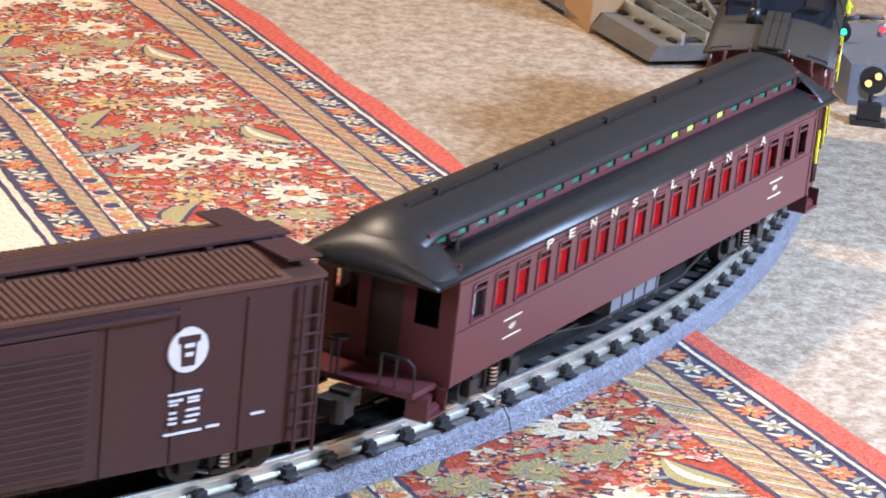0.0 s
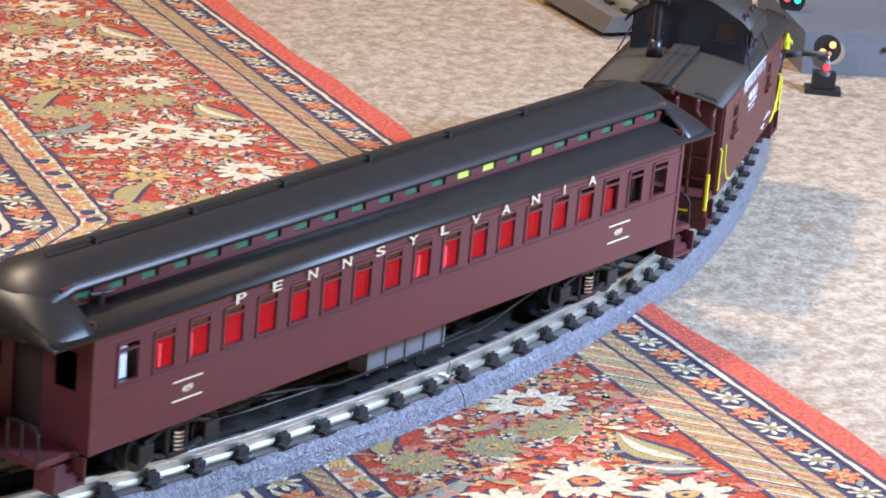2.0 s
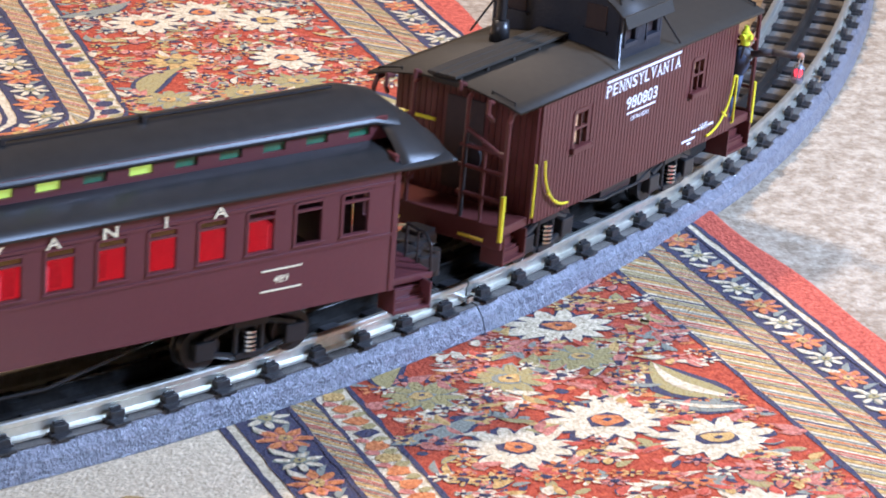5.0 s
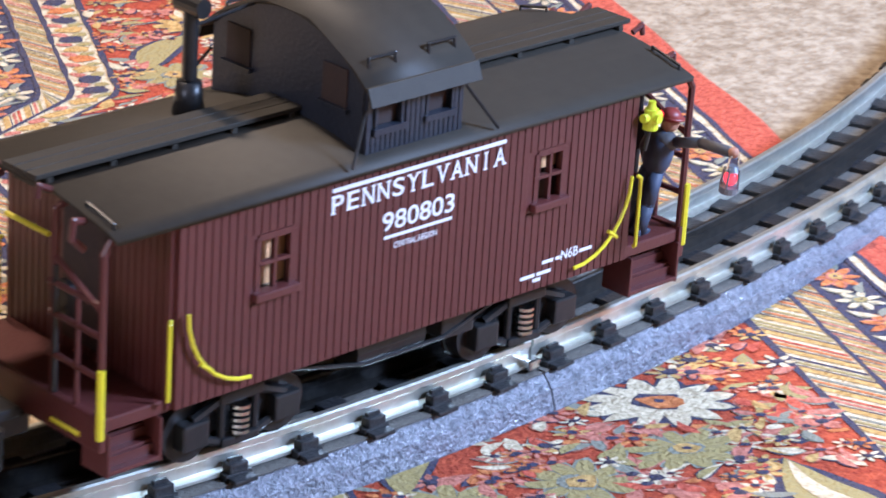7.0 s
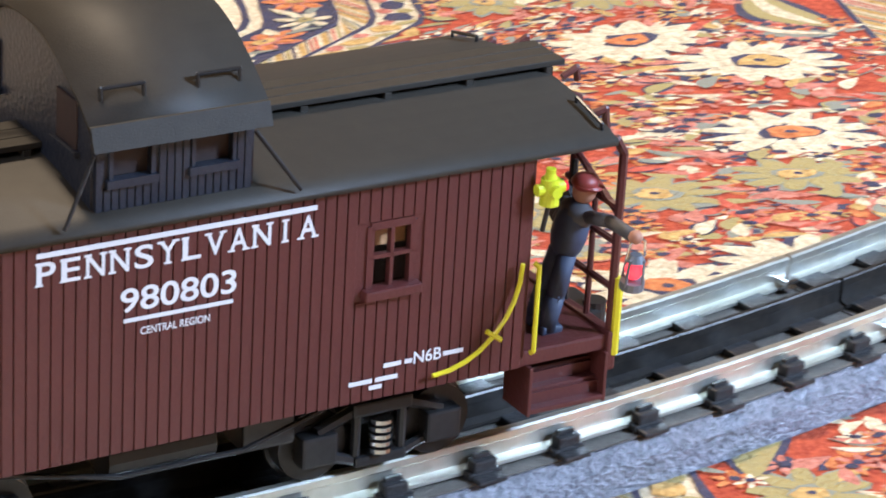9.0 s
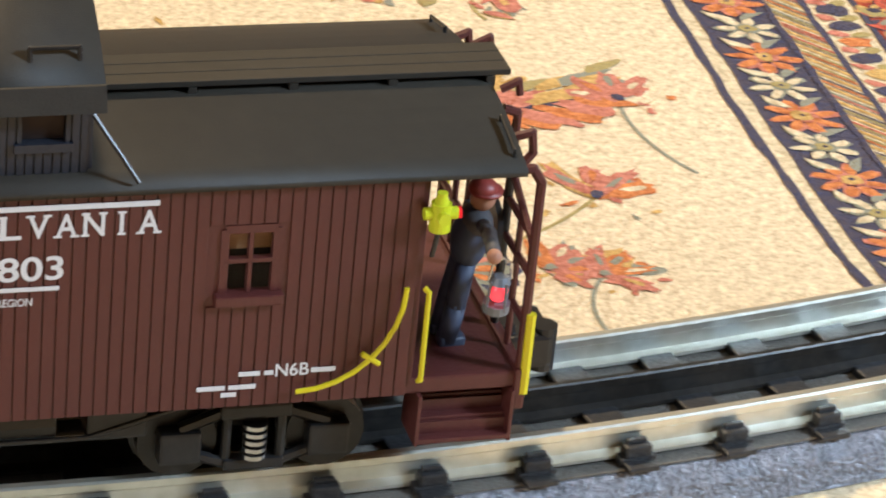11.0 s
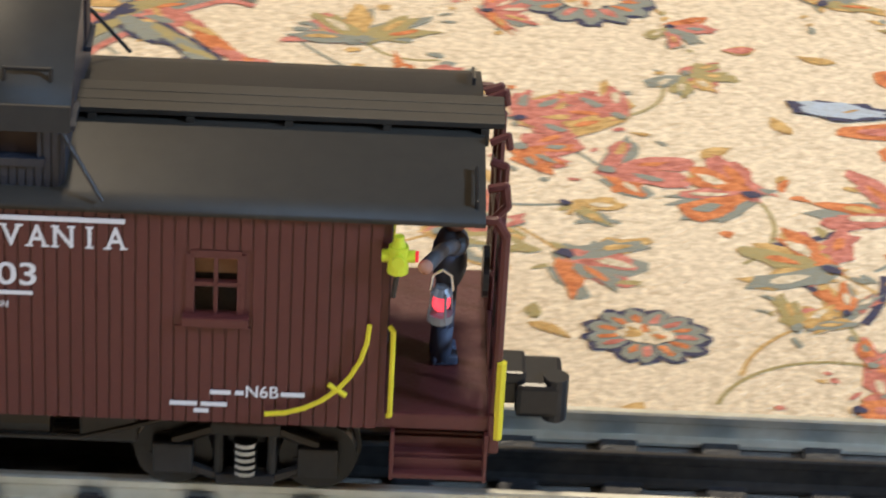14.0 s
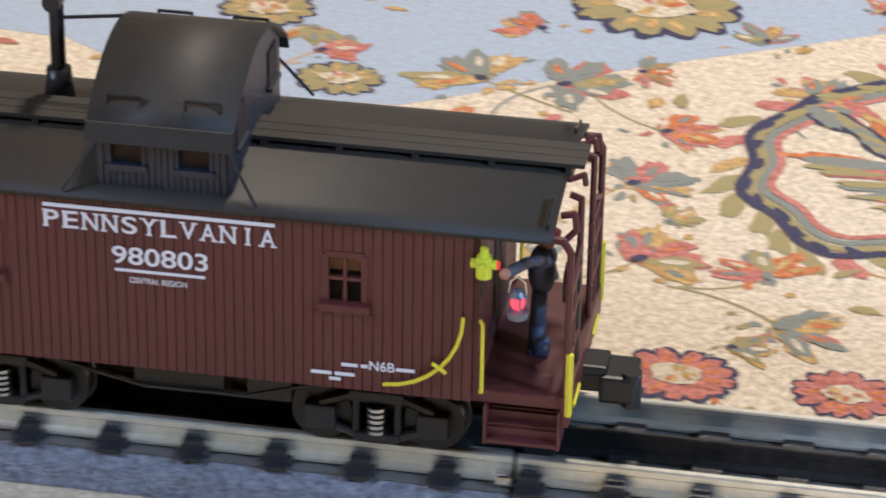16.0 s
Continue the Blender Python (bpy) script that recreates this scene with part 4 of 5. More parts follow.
    for x, sg in ((XL - 0.0195, -1), (XR + 0.0195, 1)):
        for sy in (-1, 1):
            bm = tube(bmesh.new(), [(x + sg * 0.0006, sy * 0.022, 0.0712), (x + sg * 0.004, sy * 0.0225, 0.0722), (x + sg * 0.0046, sy * 0.0225, 0.0680), (x + sg * 0.0015, sy * 0.0235, 0.0650)], 0.0009)
            tube(bm, [(x + sg * 0.001, sy * 0.010, 0.0752), (x + sg * 0.0045, sy * 0.010, 0.0768), (x + sg * 0.005, sy * 0.010, 0.0740)], 0.0008)
            part("ladder_rail", bm, M["maroon"], c, "tuscan red ladder rail")
            part("roof_grab", tube(bmesh.new(), [(x - sg * 0.0018, sy * 0.020, 0.0732), (x - sg * 0.0018, sy * 0.020, 0.0746), (x - sg * 0.0018, sy * 0.030, 0.0724), (x - sg * 0.0018, sy * 0.030, 0.0708)], 0.0004), M["black"], c)
    # cupola
    chw, cz0, cz1 = 0.0280, 0.0705, 0.0888
    cup = part("cupola", bmesh.new(), M["cupola"], c, "blue-black cupola with arched ends")
    holes = [(cx0 + 0.0035, cx0 + 0.0115, 0.0775, 0.0862), (cx1 - 0.0125, cx1 - 0.0045, 0.0775, 0.0862)]
    bm = bmesh.new()
    for sg in (-1, 1):
        wall_holes(bm, cx0, cx1, cz0, cz1, holes, sg * chw - 0.0006, sg * chw + 0.0006)
    for x in (cx0, cx1):
        prof = [(-chw, cz0), (chw, cz0)] + [(chw - 2 * chw * i / 14, cz1 + 0.0125 * (1 - (2 * i / 14 - 1) ** 2)) for i in range(15)]
        prism(bm, prof, x - 0.0007, x + 0.0007)
    bm.to_mesh(cup.data)
    bm.free()
    for sg in (-1, 1):
        y = sg * (chw + 0.0007)
        for i in range(20):
            xa = cx0 + (cx1 - cx0) * i / 20
            xb = xa + (cx1 - cx0) / 20 - 0.0003
            spans = [(cz0, cz1)]
            for h in holes:
                if xb > h[0] - 0.0008 and xa < h[1] + 0.0008:
                    spans = [(cz0, h[2] - 0.0018), (h[3] + 0.0008, cz1)]
            for za, zb in spans:
                part("board", box(bmesh.new(), xa, xb, y - 0.0004, y + 0.0004, za, zb, 0.00012), M["cupola"], cup)
        for h in holes:
            bm = bmesh.new()
            for b in ((h[0] - 0.0008, h[0], h[2], h[3]), (h[1], h[1] + 0.0008, h[2], h[3]), (h[0], h[1], h[3], h[3] + 0.0008)):
                box(bm, b[0], b[1], y - 0.0006, y + 0.0006, b[2], b[3])
            box(bm, h[0] - 0.0014, h[1] + 0.0014, y - 0.0012, y + 0.0012, h[2] - 0.0016, h[2])
            part("window_frame", bm, M["cupola"], cup)
            part("pane", box(bmesh.new(), h[0], h[1], y - sg * 0.0016 - 0.0002, y - sg * 0.0016 + 0.0002, h[2], h[3]), M["innerdark"], cup, "dark cupola pane")
    for x, sg in ((cx0, -1), (cx1, 1)):
        for yy in (-0.018, 0.018):
            bm = box(bmesh.new(), x + sg * 0.0009 - 0.0003, x + sg * 0.0009 + 0.0003, yy - 0.0045, yy + 0.0045, 0.0815, 0.0910, 0.0002)
            part("pane", bm, M["innerdark"], cup, "dark cupola end window")
            part("sill", box(bmesh.new(), x + sg * 0.0014 - 0.0008, x + sg * 0.0014 + 0.0008, yy - 0.0055, yy + 0.0055, 0.0805, 0.0815), M["cupola"], cup)
    part("cupola_roof", prism(bmesh.new(), arch(chw + 0.0030, cz1 - 0.0002, 0.0130), cx0 - 0.0022, cx1 + 0.0022), M["roof"], cup, "black arched cupola roof", True)
    for sg in (-1, 1):
        part("visor", prism(bmesh.new(), [(sg * (chw + 0.0024), cz1 + 0.0002), (sg * (chw + 0.0032), cz1 + 0.0002), (sg * (chw + 0.0050), cz1 - 0.0042), (sg * (chw + 0.0042), cz1 - 0.0044)], cx0 - 0.0022, cx1 + 0.0022), M["roof"], cup, "black sloping eave board")
        for xx in (cx0 + 0.0065, cx1 - 0.0065):
            yy = sg * (chw - 0.0015)
            zz = cz1 + 0.0130 * (1 - (yy / (chw + 0.003)) ** 2)
            part("roof_grab", tube(bmesh.new(), [(xx - 0.0045, yy, zz - 0.0005), (xx - 0.0045, yy - sg * 0.0002, zz + 0.0020), (xx + 0.0045, yy - sg * 0.0002, zz + 0.0020), (xx + 0.0045, yy, zz - 0.0005)], 0.00045), M["black"], cup, "thin black grab iron")
        for x, s2 in ((cx0, -1), (cx1, 1)):
            part("stay_rod", tube(bmesh.new(), [(x + s2 * 0.0005, sg * (chw + 0.001), 0.0825), (x + s2 * 0.0085, sg * (HW + 0.0022), 0.0712)], 0.00045), M["black"], c, "thin black stay rod")
    sj = part("smoke_jack", rod(bmesh.new(), (0, 0, 0.0745), (0, 0, 0.0825), 0.0042, 16, 0.0032), M["black"], c, "black stove pipe with a tee top", True)
    bm = rod(bmesh.new(), (0, 0, 0.083), (0, 0, 0.1015), 0.0020, 14)
    rod(bm, (0, -0.0048, 0.1015), (0, 0.0048, 0.1015), 0.0024, 14)
    part("pipe", bm, M["black"], sj)
    sj.location = (-0.0480, 0.0125, 0)
    part("pipe_stay", tube(bmesh.new(), [(-0.048, 0.0125, 0.096), (cx0, 0.0125, 0.0985)], 0.0005), M["black"], c)
    # lettering
    y = -(HW + 0.00115)
    roman("lettering", "PENNSYLVANIA", 0.0047, 0.0612, M["white"], c, side(-0.0099, 0.0629, y), "white railroad name lettering")
    part("letter_bar", box(bmesh.new(), -0.0400, 0.0200, y - 0.00015, y, 0.0661, 0.0671), M["white"], c, "white bar over the name")
    lettering("car_number", "980803", 0.0049, 0.0250, M["white"], c, side(-0.0099, 0.0546, y), "white car number")
    part("number_bar", box(bmesh.new(), -0.0217, 0.0019, y - 0.00015, y, 0.0502, 0.0510), M["white"], c)
    lettering("region_line", "CENTRAL REGION", 0.0016, 0.0150, M["white"], c, side(-0.0105, 0.0480, y), "small white lettering")
    lettering("class_mark", "N6B", 0.0027, 0.0066, M["white"], c, side(0.0475, 0.0308, y))
    for xa, xb, z in ((0.0370, 0.0412, 0.0304), (0.0420, 0.0438, 0.0304), (0.0512, 0.0560, 0.0304), (0.0290, 0.0345, 0.0277), (0.0352, 0.0405, 0.0277), (0.0338, 0.0368, 0.0262)):
        part("stencil_bar", box(bmesh.new(), xa, xb, y - 0.00015, y, z - 0.0004, z + 0.0005), M["white"], c)
    # Dark sheet added lengthwise so no light shows through from the opposite windows.
    part("inner_partition", box(bmesh.new(), XL + 0.002, XR - 0.002, -0.0005, 0.0005, ZS, ZE), M["innerdark"], c, "dark interior partition")
    # underframe
    part("underframe", box(bmesh.new(), XL + 0.004, XR - 0.004, -0.012, 0.012, 0.0165, 0.0235, 0.001), M["dark"], c, "black underframe")
    bm = rod(bmesh.new(), (-0.020, -0.019, 0.0165), (0.004, -0.019, 0.0165), 0.0052, 16)
    box(bm, 0.010, 0.022, -0.024, -0.014, 0.0125, 0.0235, 0.0008)
    part("air_tank", bm, M["black"], c, "black under-floor air tank")
    part("truss_rod", tube(bmesh.new(), [(XL + 0.03, -0.024, 0.0225), (-0.018, -0.024, 0.0135), (0.010, -0.024, 0.0135), (XR - 0.03, -0.024, 0.0225)], 0.0006), M["black"], c)
    for x in (-0.0570, 0.0440):
        truck(c, x, 0, 0.0150)
    # marker lamp on the trailing corner
    mk = part("marker_lamp", rod(bmesh.new(), (0, 0, -0.0045), (0, 0, 0.0035), 0.0031, 16, 0.0029), M["lime"], c, "lime yellow corner marker lamp")
    mk.location = (XR + 0.0028, -HW - 0.0030, 0.0624)
    mk.scale = (0.68, 0.68, 0.68)
    bm = rod(bmesh.new(), (0, 0, 0.0035), (0, 0, 0.0056), 0.0021, 14, 0.0014)
    rod(bm, (0, 0, 0.0052), (0, 0, 0.0066), 0.0015, 12)
    rod(bm, (-0.0048, 0, 0.0004), (0.0048, 0, 0.0004), 0.0018, 12)
    rod(bm, (0, -0.0045, 0.0004), (0, 0.002, 0.0004), 0.0018, 12)
    part("lamp_cap", bm, M["lime"], mk)
    part("lens", rod(bmesh.new(), (0.0047, 0, 0.0004), (0.0058, 0, 0.0004), 0.0016, 12), M["redlens"], mk, "red lens")
    part("lamp_bracket", rod(bmesh.new(), (0, 0, -0.0045), (-0.001, 0.001, -0.0130), 0.0008, 8), M["black"], mk)
    return c


def brakeman():
    """A small painted trainman doll, one plain mesh."""
    bm = bmesh.new()
    idx = []

    def did(k):
        while len(idx) < len(bm.faces):
            idx.append(k)
    for y in (-0.0022, 0.0022):
        tube(bm, [(0, y, 0.0010), (0.0005, y, 0.009), (0.0012, y * 0.7, 0.0185)], 0.0021, 9)
        box(bm, -0.002, 0.0035, y - 0.0017, y + 0.0017, 0, 0.0022, 0.0006)
    did(0)
    ball(bm, (0.0016, 0, 0.0235), 0.0044, 0.85, 1.0, 1.6)
    did(0)
    ball(bm, (0.0022, 0, 0.0275), 0.0043, 0.8, 1.1, 0.7)
    tube(bm, [(0.0022, 0.004, 0.0285), (0.003, 0.006, 0.0230), (0.0045, 0.0045, 0.0185)], 0.0014, 8)
    tube(bm, [(0.0022, -0.0040, 0.0285), (-0.0010, -0.0140, 0.0330), (-0.0050, -0.0260, 0.0362)], 0.0015, 8)
    did(1)
    ball(bm, (-0.0054, -0.0272, 0.0366), 0.0015)
    ball(bm, (0.0028, 0, 0.0328), 0.0027, 1, 0.95, 1.15)
    did(2)
    ball(bm, (0.0024, 0, 0.0347), 0.0029, 1.05, 1, 0.75)
    rod(bm, (0.0030, 0, 0.0341), (0.0030, 0, 0.0346), 0.0036, 14)
    did(3)
    for f, k in zip(bm.faces, idx):
        f.material_index = k
    skin = mat("figure_face_paint", (0.45, 0.22, 0.14), (0.40, 0.19, 0.12), 0.6)
    capm = mat("figure_cap_red", (0.32, 0.05, 0.04), (0.25, 0.04, 0.03), 0.45)
    shirt = mat("figure_shirt_grey", (0.09, 0.085, 0.09), (0.06, 0.06, 0.065), 0.6)
    ob = part("trainman_figurine", bm, [M["denim"], shirt, skin, capm], None, "", True)
    return tagged(ob, "painted trainman figurine in blue overalls and red cap on the platform", "figurine")


def lantern():
    root = thing("signal_lantern", "small clear lantern with a lit red globe held by the figurine", "lantern")
    bm = rod(bmesh.new(), (0, 0, 0), (0, 0, 0.0018), 0.0026, 14)
    rod(bm, (0, 0, 0.0064), (0, 0, 0.0078), 0.0022, 14, 0.0012)
    for a in range(4):
        g = a * math.pi / 2 + 0.4
        rod(bm, (0.0025 * math.cos(g), 0.0025 * math.sin(g), 0.001), (0.0020 * math.cos(g), 0.0020 * math.sin(g), 0.007), 0.0003, 6)
    part("cage", bm, M["greybox"], root, "shiny wire cage and base")
    part("globe", ball(bmesh.new(), (0, 0, 0.0042), 0.0019, 1, 1, 1.15), M["redlamp"], root, "lit red globe")
    part("bail", tube(bmesh.new(), [(-0.0022, 0, 0.007), (-0.0018, 0, 0.0105), (0, 0, 0.0118), (0.0018, 0, 0.0105), (0.0022, 0, 0.007)], 0.0003), M["steel"], root, "wire bail")
    return root


# ---- coach ----
def coach():
    c = thing("passenger_coach", "maroon model passenger coach with black clerestory roof and lit red interior", "model coach")
    XL, XR, ZS, ZE, HW = -0.2075, 0.1855, 0.0215, 0.0722, 0.0310
    n = 19
    first, last = -0.1890, 0.1682
    cent = [first + (last - first) * i / (n - 1) for i in range(n)]
    wins = [(x - 0.0057, x + 0.0057, 0.0482, 0.0645) for x in cent]
    for sg in (-1, 1):
        wall = part("side_wall", wall_holes(bmesh.new(), XL, XR, ZS, ZE, wins, sg * HW - 0.0006, sg * HW + 0.0006), M["coachred"], c, "maroon smooth side wall")
        bm = bmesh.new()
        for z in (0.0450, 0.0662):
            box(bm, XL, XR, sg * (HW + 0.0008) - 0.0003, sg * (HW + 0.0008) + 0.0003, z - 0.0006, z + 0.0006)
        part("belt_rail", bm, M["coachred"], wall)
        for i, w in enumerate(wins):
            y = sg * (HW + 0.0004)
            bm = bmesh.new()
            for b in ((w[0] - 0.0007, w[0] + 0.0004, w[2], w[3]), (w[1] - 0.0004, w[1] + 0.0007, w[2], w[3]), (w[0], w[1], w[3] - 0.0005, w[3] + 0.0006), (w[0], w[1], w[3] - 0.0036, w[3] - 0.0028)):
                box(bm, b[0], b[1], y - 0.0007, y + 0.0007, b[2], b[3])
            wf = part("window_frame", bm, M["coachred"], c)
            part("sill", box(bmesh.new(), w[0] - 0.0010, w[1] + 0.0010, y - 0.0011, y + 0.0011, w[2] - 0.0010, w[2], 0.0003), M["coachred"], wf)
            part("pane", box(bmesh.new(), w[0], w[1], y - sg * 0.0012 - 0.00015, y - sg * 0.0012 + 0.00015, w[2], w[3]), M["glass"], wf, "clear pane").visible_shadow = False
            if i == 0:
                part("curtain", box(bmesh.new(), w[0] + 0.0003, w[1] - 0.0033, y - sg * 0.003 - 0.0002, y - sg * 0.003 + 0.0002, w[2], w[3] - 0.003), M["curtain"], wf, "white blind")
    # interior: floor, aisle wall and seats in rows, both self-glowing as if lit, warm light strip
    part("interior_floor", box(bmesh.new(), XL + 0.002, XR - 0.002, -HW + 0.001, HW - 0.001, ZS, ZS + 0.002), M["innerdark"], c)
    for x in (XL + 0.026, XR - 0.046):
        part("bulkhead", box(bmesh.new(), x - 0.0006, x + 0.0006, -HW + 0.001, HW - 0.001, ZS + 0.002, ZE), M["innerdark"], c)
    k = 0
    x = XL + 0.034
    while x < XR - 0.054:
        for yy in (-0.019, 0.019):
            st = part("seat", box(bmesh.new(), x - 0.0062, x + 0.0062, yy - 0.0095, yy + 0.0095, 0.0235, 0.0390, 0.001), M["redglow"], c, "bright red bench seat")
            part("backrest", box(bmesh.new(), x + 0.0046, x + 0.0066, yy - 0.0095, yy + 0.0095, 0.0370, 0.0570, 0.0006), M["redglow"], st, "bright red backrest")
        x += 0.0178
        k += 1
    part("aisle_panel", box(bmesh.new(), XL + 0.028, XR - 0.048, 0.0285, 0.0292, 0.0240, 0.0690), M["redglow"], c, "lit red far side lining")
    part("light_strip", box(bmesh.new(), XL + 0.03, XR - 0.05, -0.003, 0.003, 0.0760, 0.0768), M["warmstrip"], c, "glowing warm ceiling light strip")
    for yy in (-0.0250, 0.0250):
        part("luggage_rack", box(bmesh.new(), XL + 0.03, XR - 0.05, yy - 0.003, yy + 0.003, 0.0590, 0.0597), M["warmrack"], c, "thin brass luggage rack")
    # ends
    for x, sg in ((XL, -1), (XR, 1)):
        part("end_wall", wall_holes(bmesh.new(), -HW, HW, ZS, ZE + 0.004, [(-0.0075, 0.0075, 0.026, 0.063), (-0.024, -0.013, 0.046, 0.062), (0.013, 0.024, 0.046, 0.062)], -0.0006, 0.0006), M["coachred"], c, "maroon vestibule end wall").matrix_basis = pose(x, 0, 0, 0, 0, 90)
        part("end_door", box(bmesh.new(), x - sg * 0.0016 - 0.0004, x - sg * 0.0016 + 0.0004, -0.0075, 0.0075, 0.026, 0.063), M["innerdark"], c, "dark end door")
        xo = x + sg * 0.0225
        part("platform", box(bmesh.new(), min(x, xo), max(x, xo), -HW + 0.004, HW - 0.004, 0.0205, 0.0235, 0.0008), M["coachred"], c, "maroon open end platform")
        for sy in (-1, 1):
            xa, xb = x + sg * 0.002, xo - sg * 0.004
            steps(c, min(xa, xb), max(xa, xb), sy * (HW + 0.001), M["coachred"], 0.0215, sy)
            bm = tube(bmesh.new(), [(xo - sg * 0.001, sy * 0.011, 0.0235), (xo - sg * 0.001, sy * 0.011, 0.0375), (xo - sg * 0.001, sy * 0.0225, 0.0375), (xo - sg * 0.001, sy * 0.0258, 0.0345), (xo - sg * 0.001, sy * 0.0265, 0.0235)], 0.0006)
            tube(bm, [(xo - sg * 0.001, sy * 0.018, 0.0235), (xo - sg * 0.001, sy * 0.018, 0.0375)], 0.0005)
            part("gate", bm, M["black"], c, "thin end railing")
            part("corner_pillar", box(bmesh.new(), x - 0.0012, x + 0.0012, sy * HW - 0.0011, sy * HW + 0.0011, ZS, ZE, 0.0003), M["coachred"], c)
        bm = tube(bmesh.new(), [(xo - sg * 0.0005, 0.008, 0.0235), (xo - sg * 0.0005, 0.008, 0.0400)], 0.0006)
        bmesh.ops.create_cone(bm, cap_ends=True, segments=16, radius1=0.0038, radius2=0.0038, depth=0.0008, matrix=Matrix.Translation((xo - sg * 0.0005, 0.008, 0.0402)))
        part("brake_wheel", bm, M["black"], c, "black hand-brake wheel")
        coupler(c, xo - sg * 0.002, sg)
    # lower roof: two curved side decks
    for sg in (-1, 1):
        prof = [(sg * (HW + 0.0030), ZE - 0.0012), (sg * (HW + 0.0030), ZE), (sg * (HW - 0.002), ZE + 0.0022), (sg * (HW - 0.008), ZE + 0.0048), (sg * 0.0165, ZE + 0.0066), (sg * 0.0165, ZE + 0.0054), (sg * (HW - 0.004), ZE)]
        part("lower_roof", prism(bmesh.new(), prof, XL - 0.0225, XR + 0.0225), M["coachroof"], c, "satin black lower roof deck", True)
    # clerestory walls with green lights
    xe0, xe1 = XL - 0.004, XR + 0.004
    m = 22
    cw = [(xe0 + 0.012 + (xe1 - xe0 - 0.024) * i / (m - 1) - 0.0046, xe0 + 0.012 + (xe1 - xe0 - 0.024) * i / (m - 1) + 0.0046, 0.0805, 0.0845) for i in range(m)]
    for sg in (-1, 1):
        cl = part("clerestory_wall", wall_holes(bmesh.new(), xe0, xe1, 0.0765, 0.0870, cw, sg * 0.0175 - 0.0006, sg * 0.0175 + 0.0006), M["coachred"], c, "maroon clerestory wall")
        for i, w in enumerate(cw):
            # Three panes glow by their own material, imitating light through the glass.
            part("clerestory_pane", box(bmesh.new(), w[0], w[1], sg * 0.0168 - 0.0002, sg * 0.0168 + 0.0002, w[2], w[3]), M["glowglass"] if i in (13, 14, 16) else M["greenglass"], cl, "green clerestory pane")
    # upper roof, swept down at both ends
    bm = bmesh.new()
    secs = [(XL - 0.0235, 0.30, 0.0715), (XL - 0.0215, 0.62, 0.0743), (XL - 0.016, 0.86, 0.0787), (XL - 0.009, 0.97, 0.0831), (XL + 0.002, 1.0, 0.0860), (XR - 0.002, 1.0, 0.0860), (XR + 0.009, 0.97, 0.0831), (XR + 0.016, 0.86, 0.0787), (XR + 0.0215, 0.62, 0.0743), (XR + 0.0235, 0.30, 0.0715)]
    rings = []
    for x, wk, z in secs:
        hw = 0.0192
        rise = 0.0080 * wk
        rings.append([bm.verts.new((x, -hw + 2 * hw * i / 14, z + rise * (1 - (2 * i / 14 - 1) ** 2))) for i in range(15)] + [bm.verts.new((x, hw - 2 * hw * i / 2, z - 0.0014)) for i in range(3)])
    for a, b in zip(rings[:-1], rings[1:]):
        for i in range(18):
            bm.faces.new((a[i], b[i], b[(i + 1) % 18], a[(i + 1) % 18]))
    bm.faces.new(rings[0])
    bm.faces.new(rings[-1][::-1])
    bmesh.ops.recalc_face_normals(bm, faces=bm.faces[:])
    part("upper_roof", bm, M["coachroof"], c, "satin black clerestory roof", True)
    # end hoods that join the decks to the upper roof
    for x, sg in ((XL, -1), (XR, 1)):
        bm = bmesh.new()
        rings = []
        for k in range(9):
            a = math.pi / 2 * k / 8
            xx = x + sg * (0.001 + 0.0235 * math.sin(a))
            zc = ZE - 0.0008 + 0.0150 * math.cos(a)
            rings.append([bm.verts.new((xx, -(HW + 0.0028) + 2 * (HW + 0.0028) * i / 16, ZE - 0.0006 + (zc - ZE + 0.0008 + 0.0022) * max(0.0, 1 - abs(2 * i / 16 - 1) ** 2.2))) for i in range(17)])
        for a, b in zip(rings[:-1], rings[1:]):
            for i in range(16):
                bm.faces.new((a[i], b[i], b[i + 1], a[i + 1]))
        r = bmesh.ops.extrude_face_region(bm, geom=bm.faces[:])
        bmesh.ops.translate(bm, verts=[v for v in r["geom"] if isinstance(v, bmesh.types.BMVert)], vec=(0, 0, -0.0011))
        bmesh.ops.recalc_face_normals(bm, faces=bm.faces[:])
        part("roof_hood", bm, M["coachroof"], c, "rounded black end hood", True)
    # roof pipe and vents
    bm = tube(bmesh.new(), [(XL + 0.004, -0.002, 0.0947), (XL + 0.006, -0.002, 0.0955), (XR - 0.01, -0.002, 0.0955)], 0.0006)
    for k in range(6):
        xx = XL + 0.03 + k * 0.055
        box(bm, xx - 0.0012, xx + 0.0012, -0.0035, -0.0005, 0.0937, 0.0967, 0.0004)
    part("roof_conduit", bm, M["black"], c, "thin black roof conduit with clips")
    bm = rod(bmesh.new(), (XL + 0.014, -0.0205, 0.0770), (XL + 0.014, -0.0205, 0.0825), 0.0016, 12)
    rod(bm, (XL + 0.008, -0.0205, 0.0827), (XL + 0.020, -0.0205, 0.0812), 0.0010, 10)
    part("roof_vent", bm, M["black"], c, "small black roof vent")
    # lettering
    y = -(HW + 0.0010)
    word = "PENNSYLVANIA"
    for i, ch in enumerate(word):
        roman("letter", ch, 0.0043, 0.0058 if ch != "I" else 0.0010, M["goldpaint"], c, side(-0.1272 + 0.02165 * i, 0.0674, y - 0.0006), "pale gold letter")
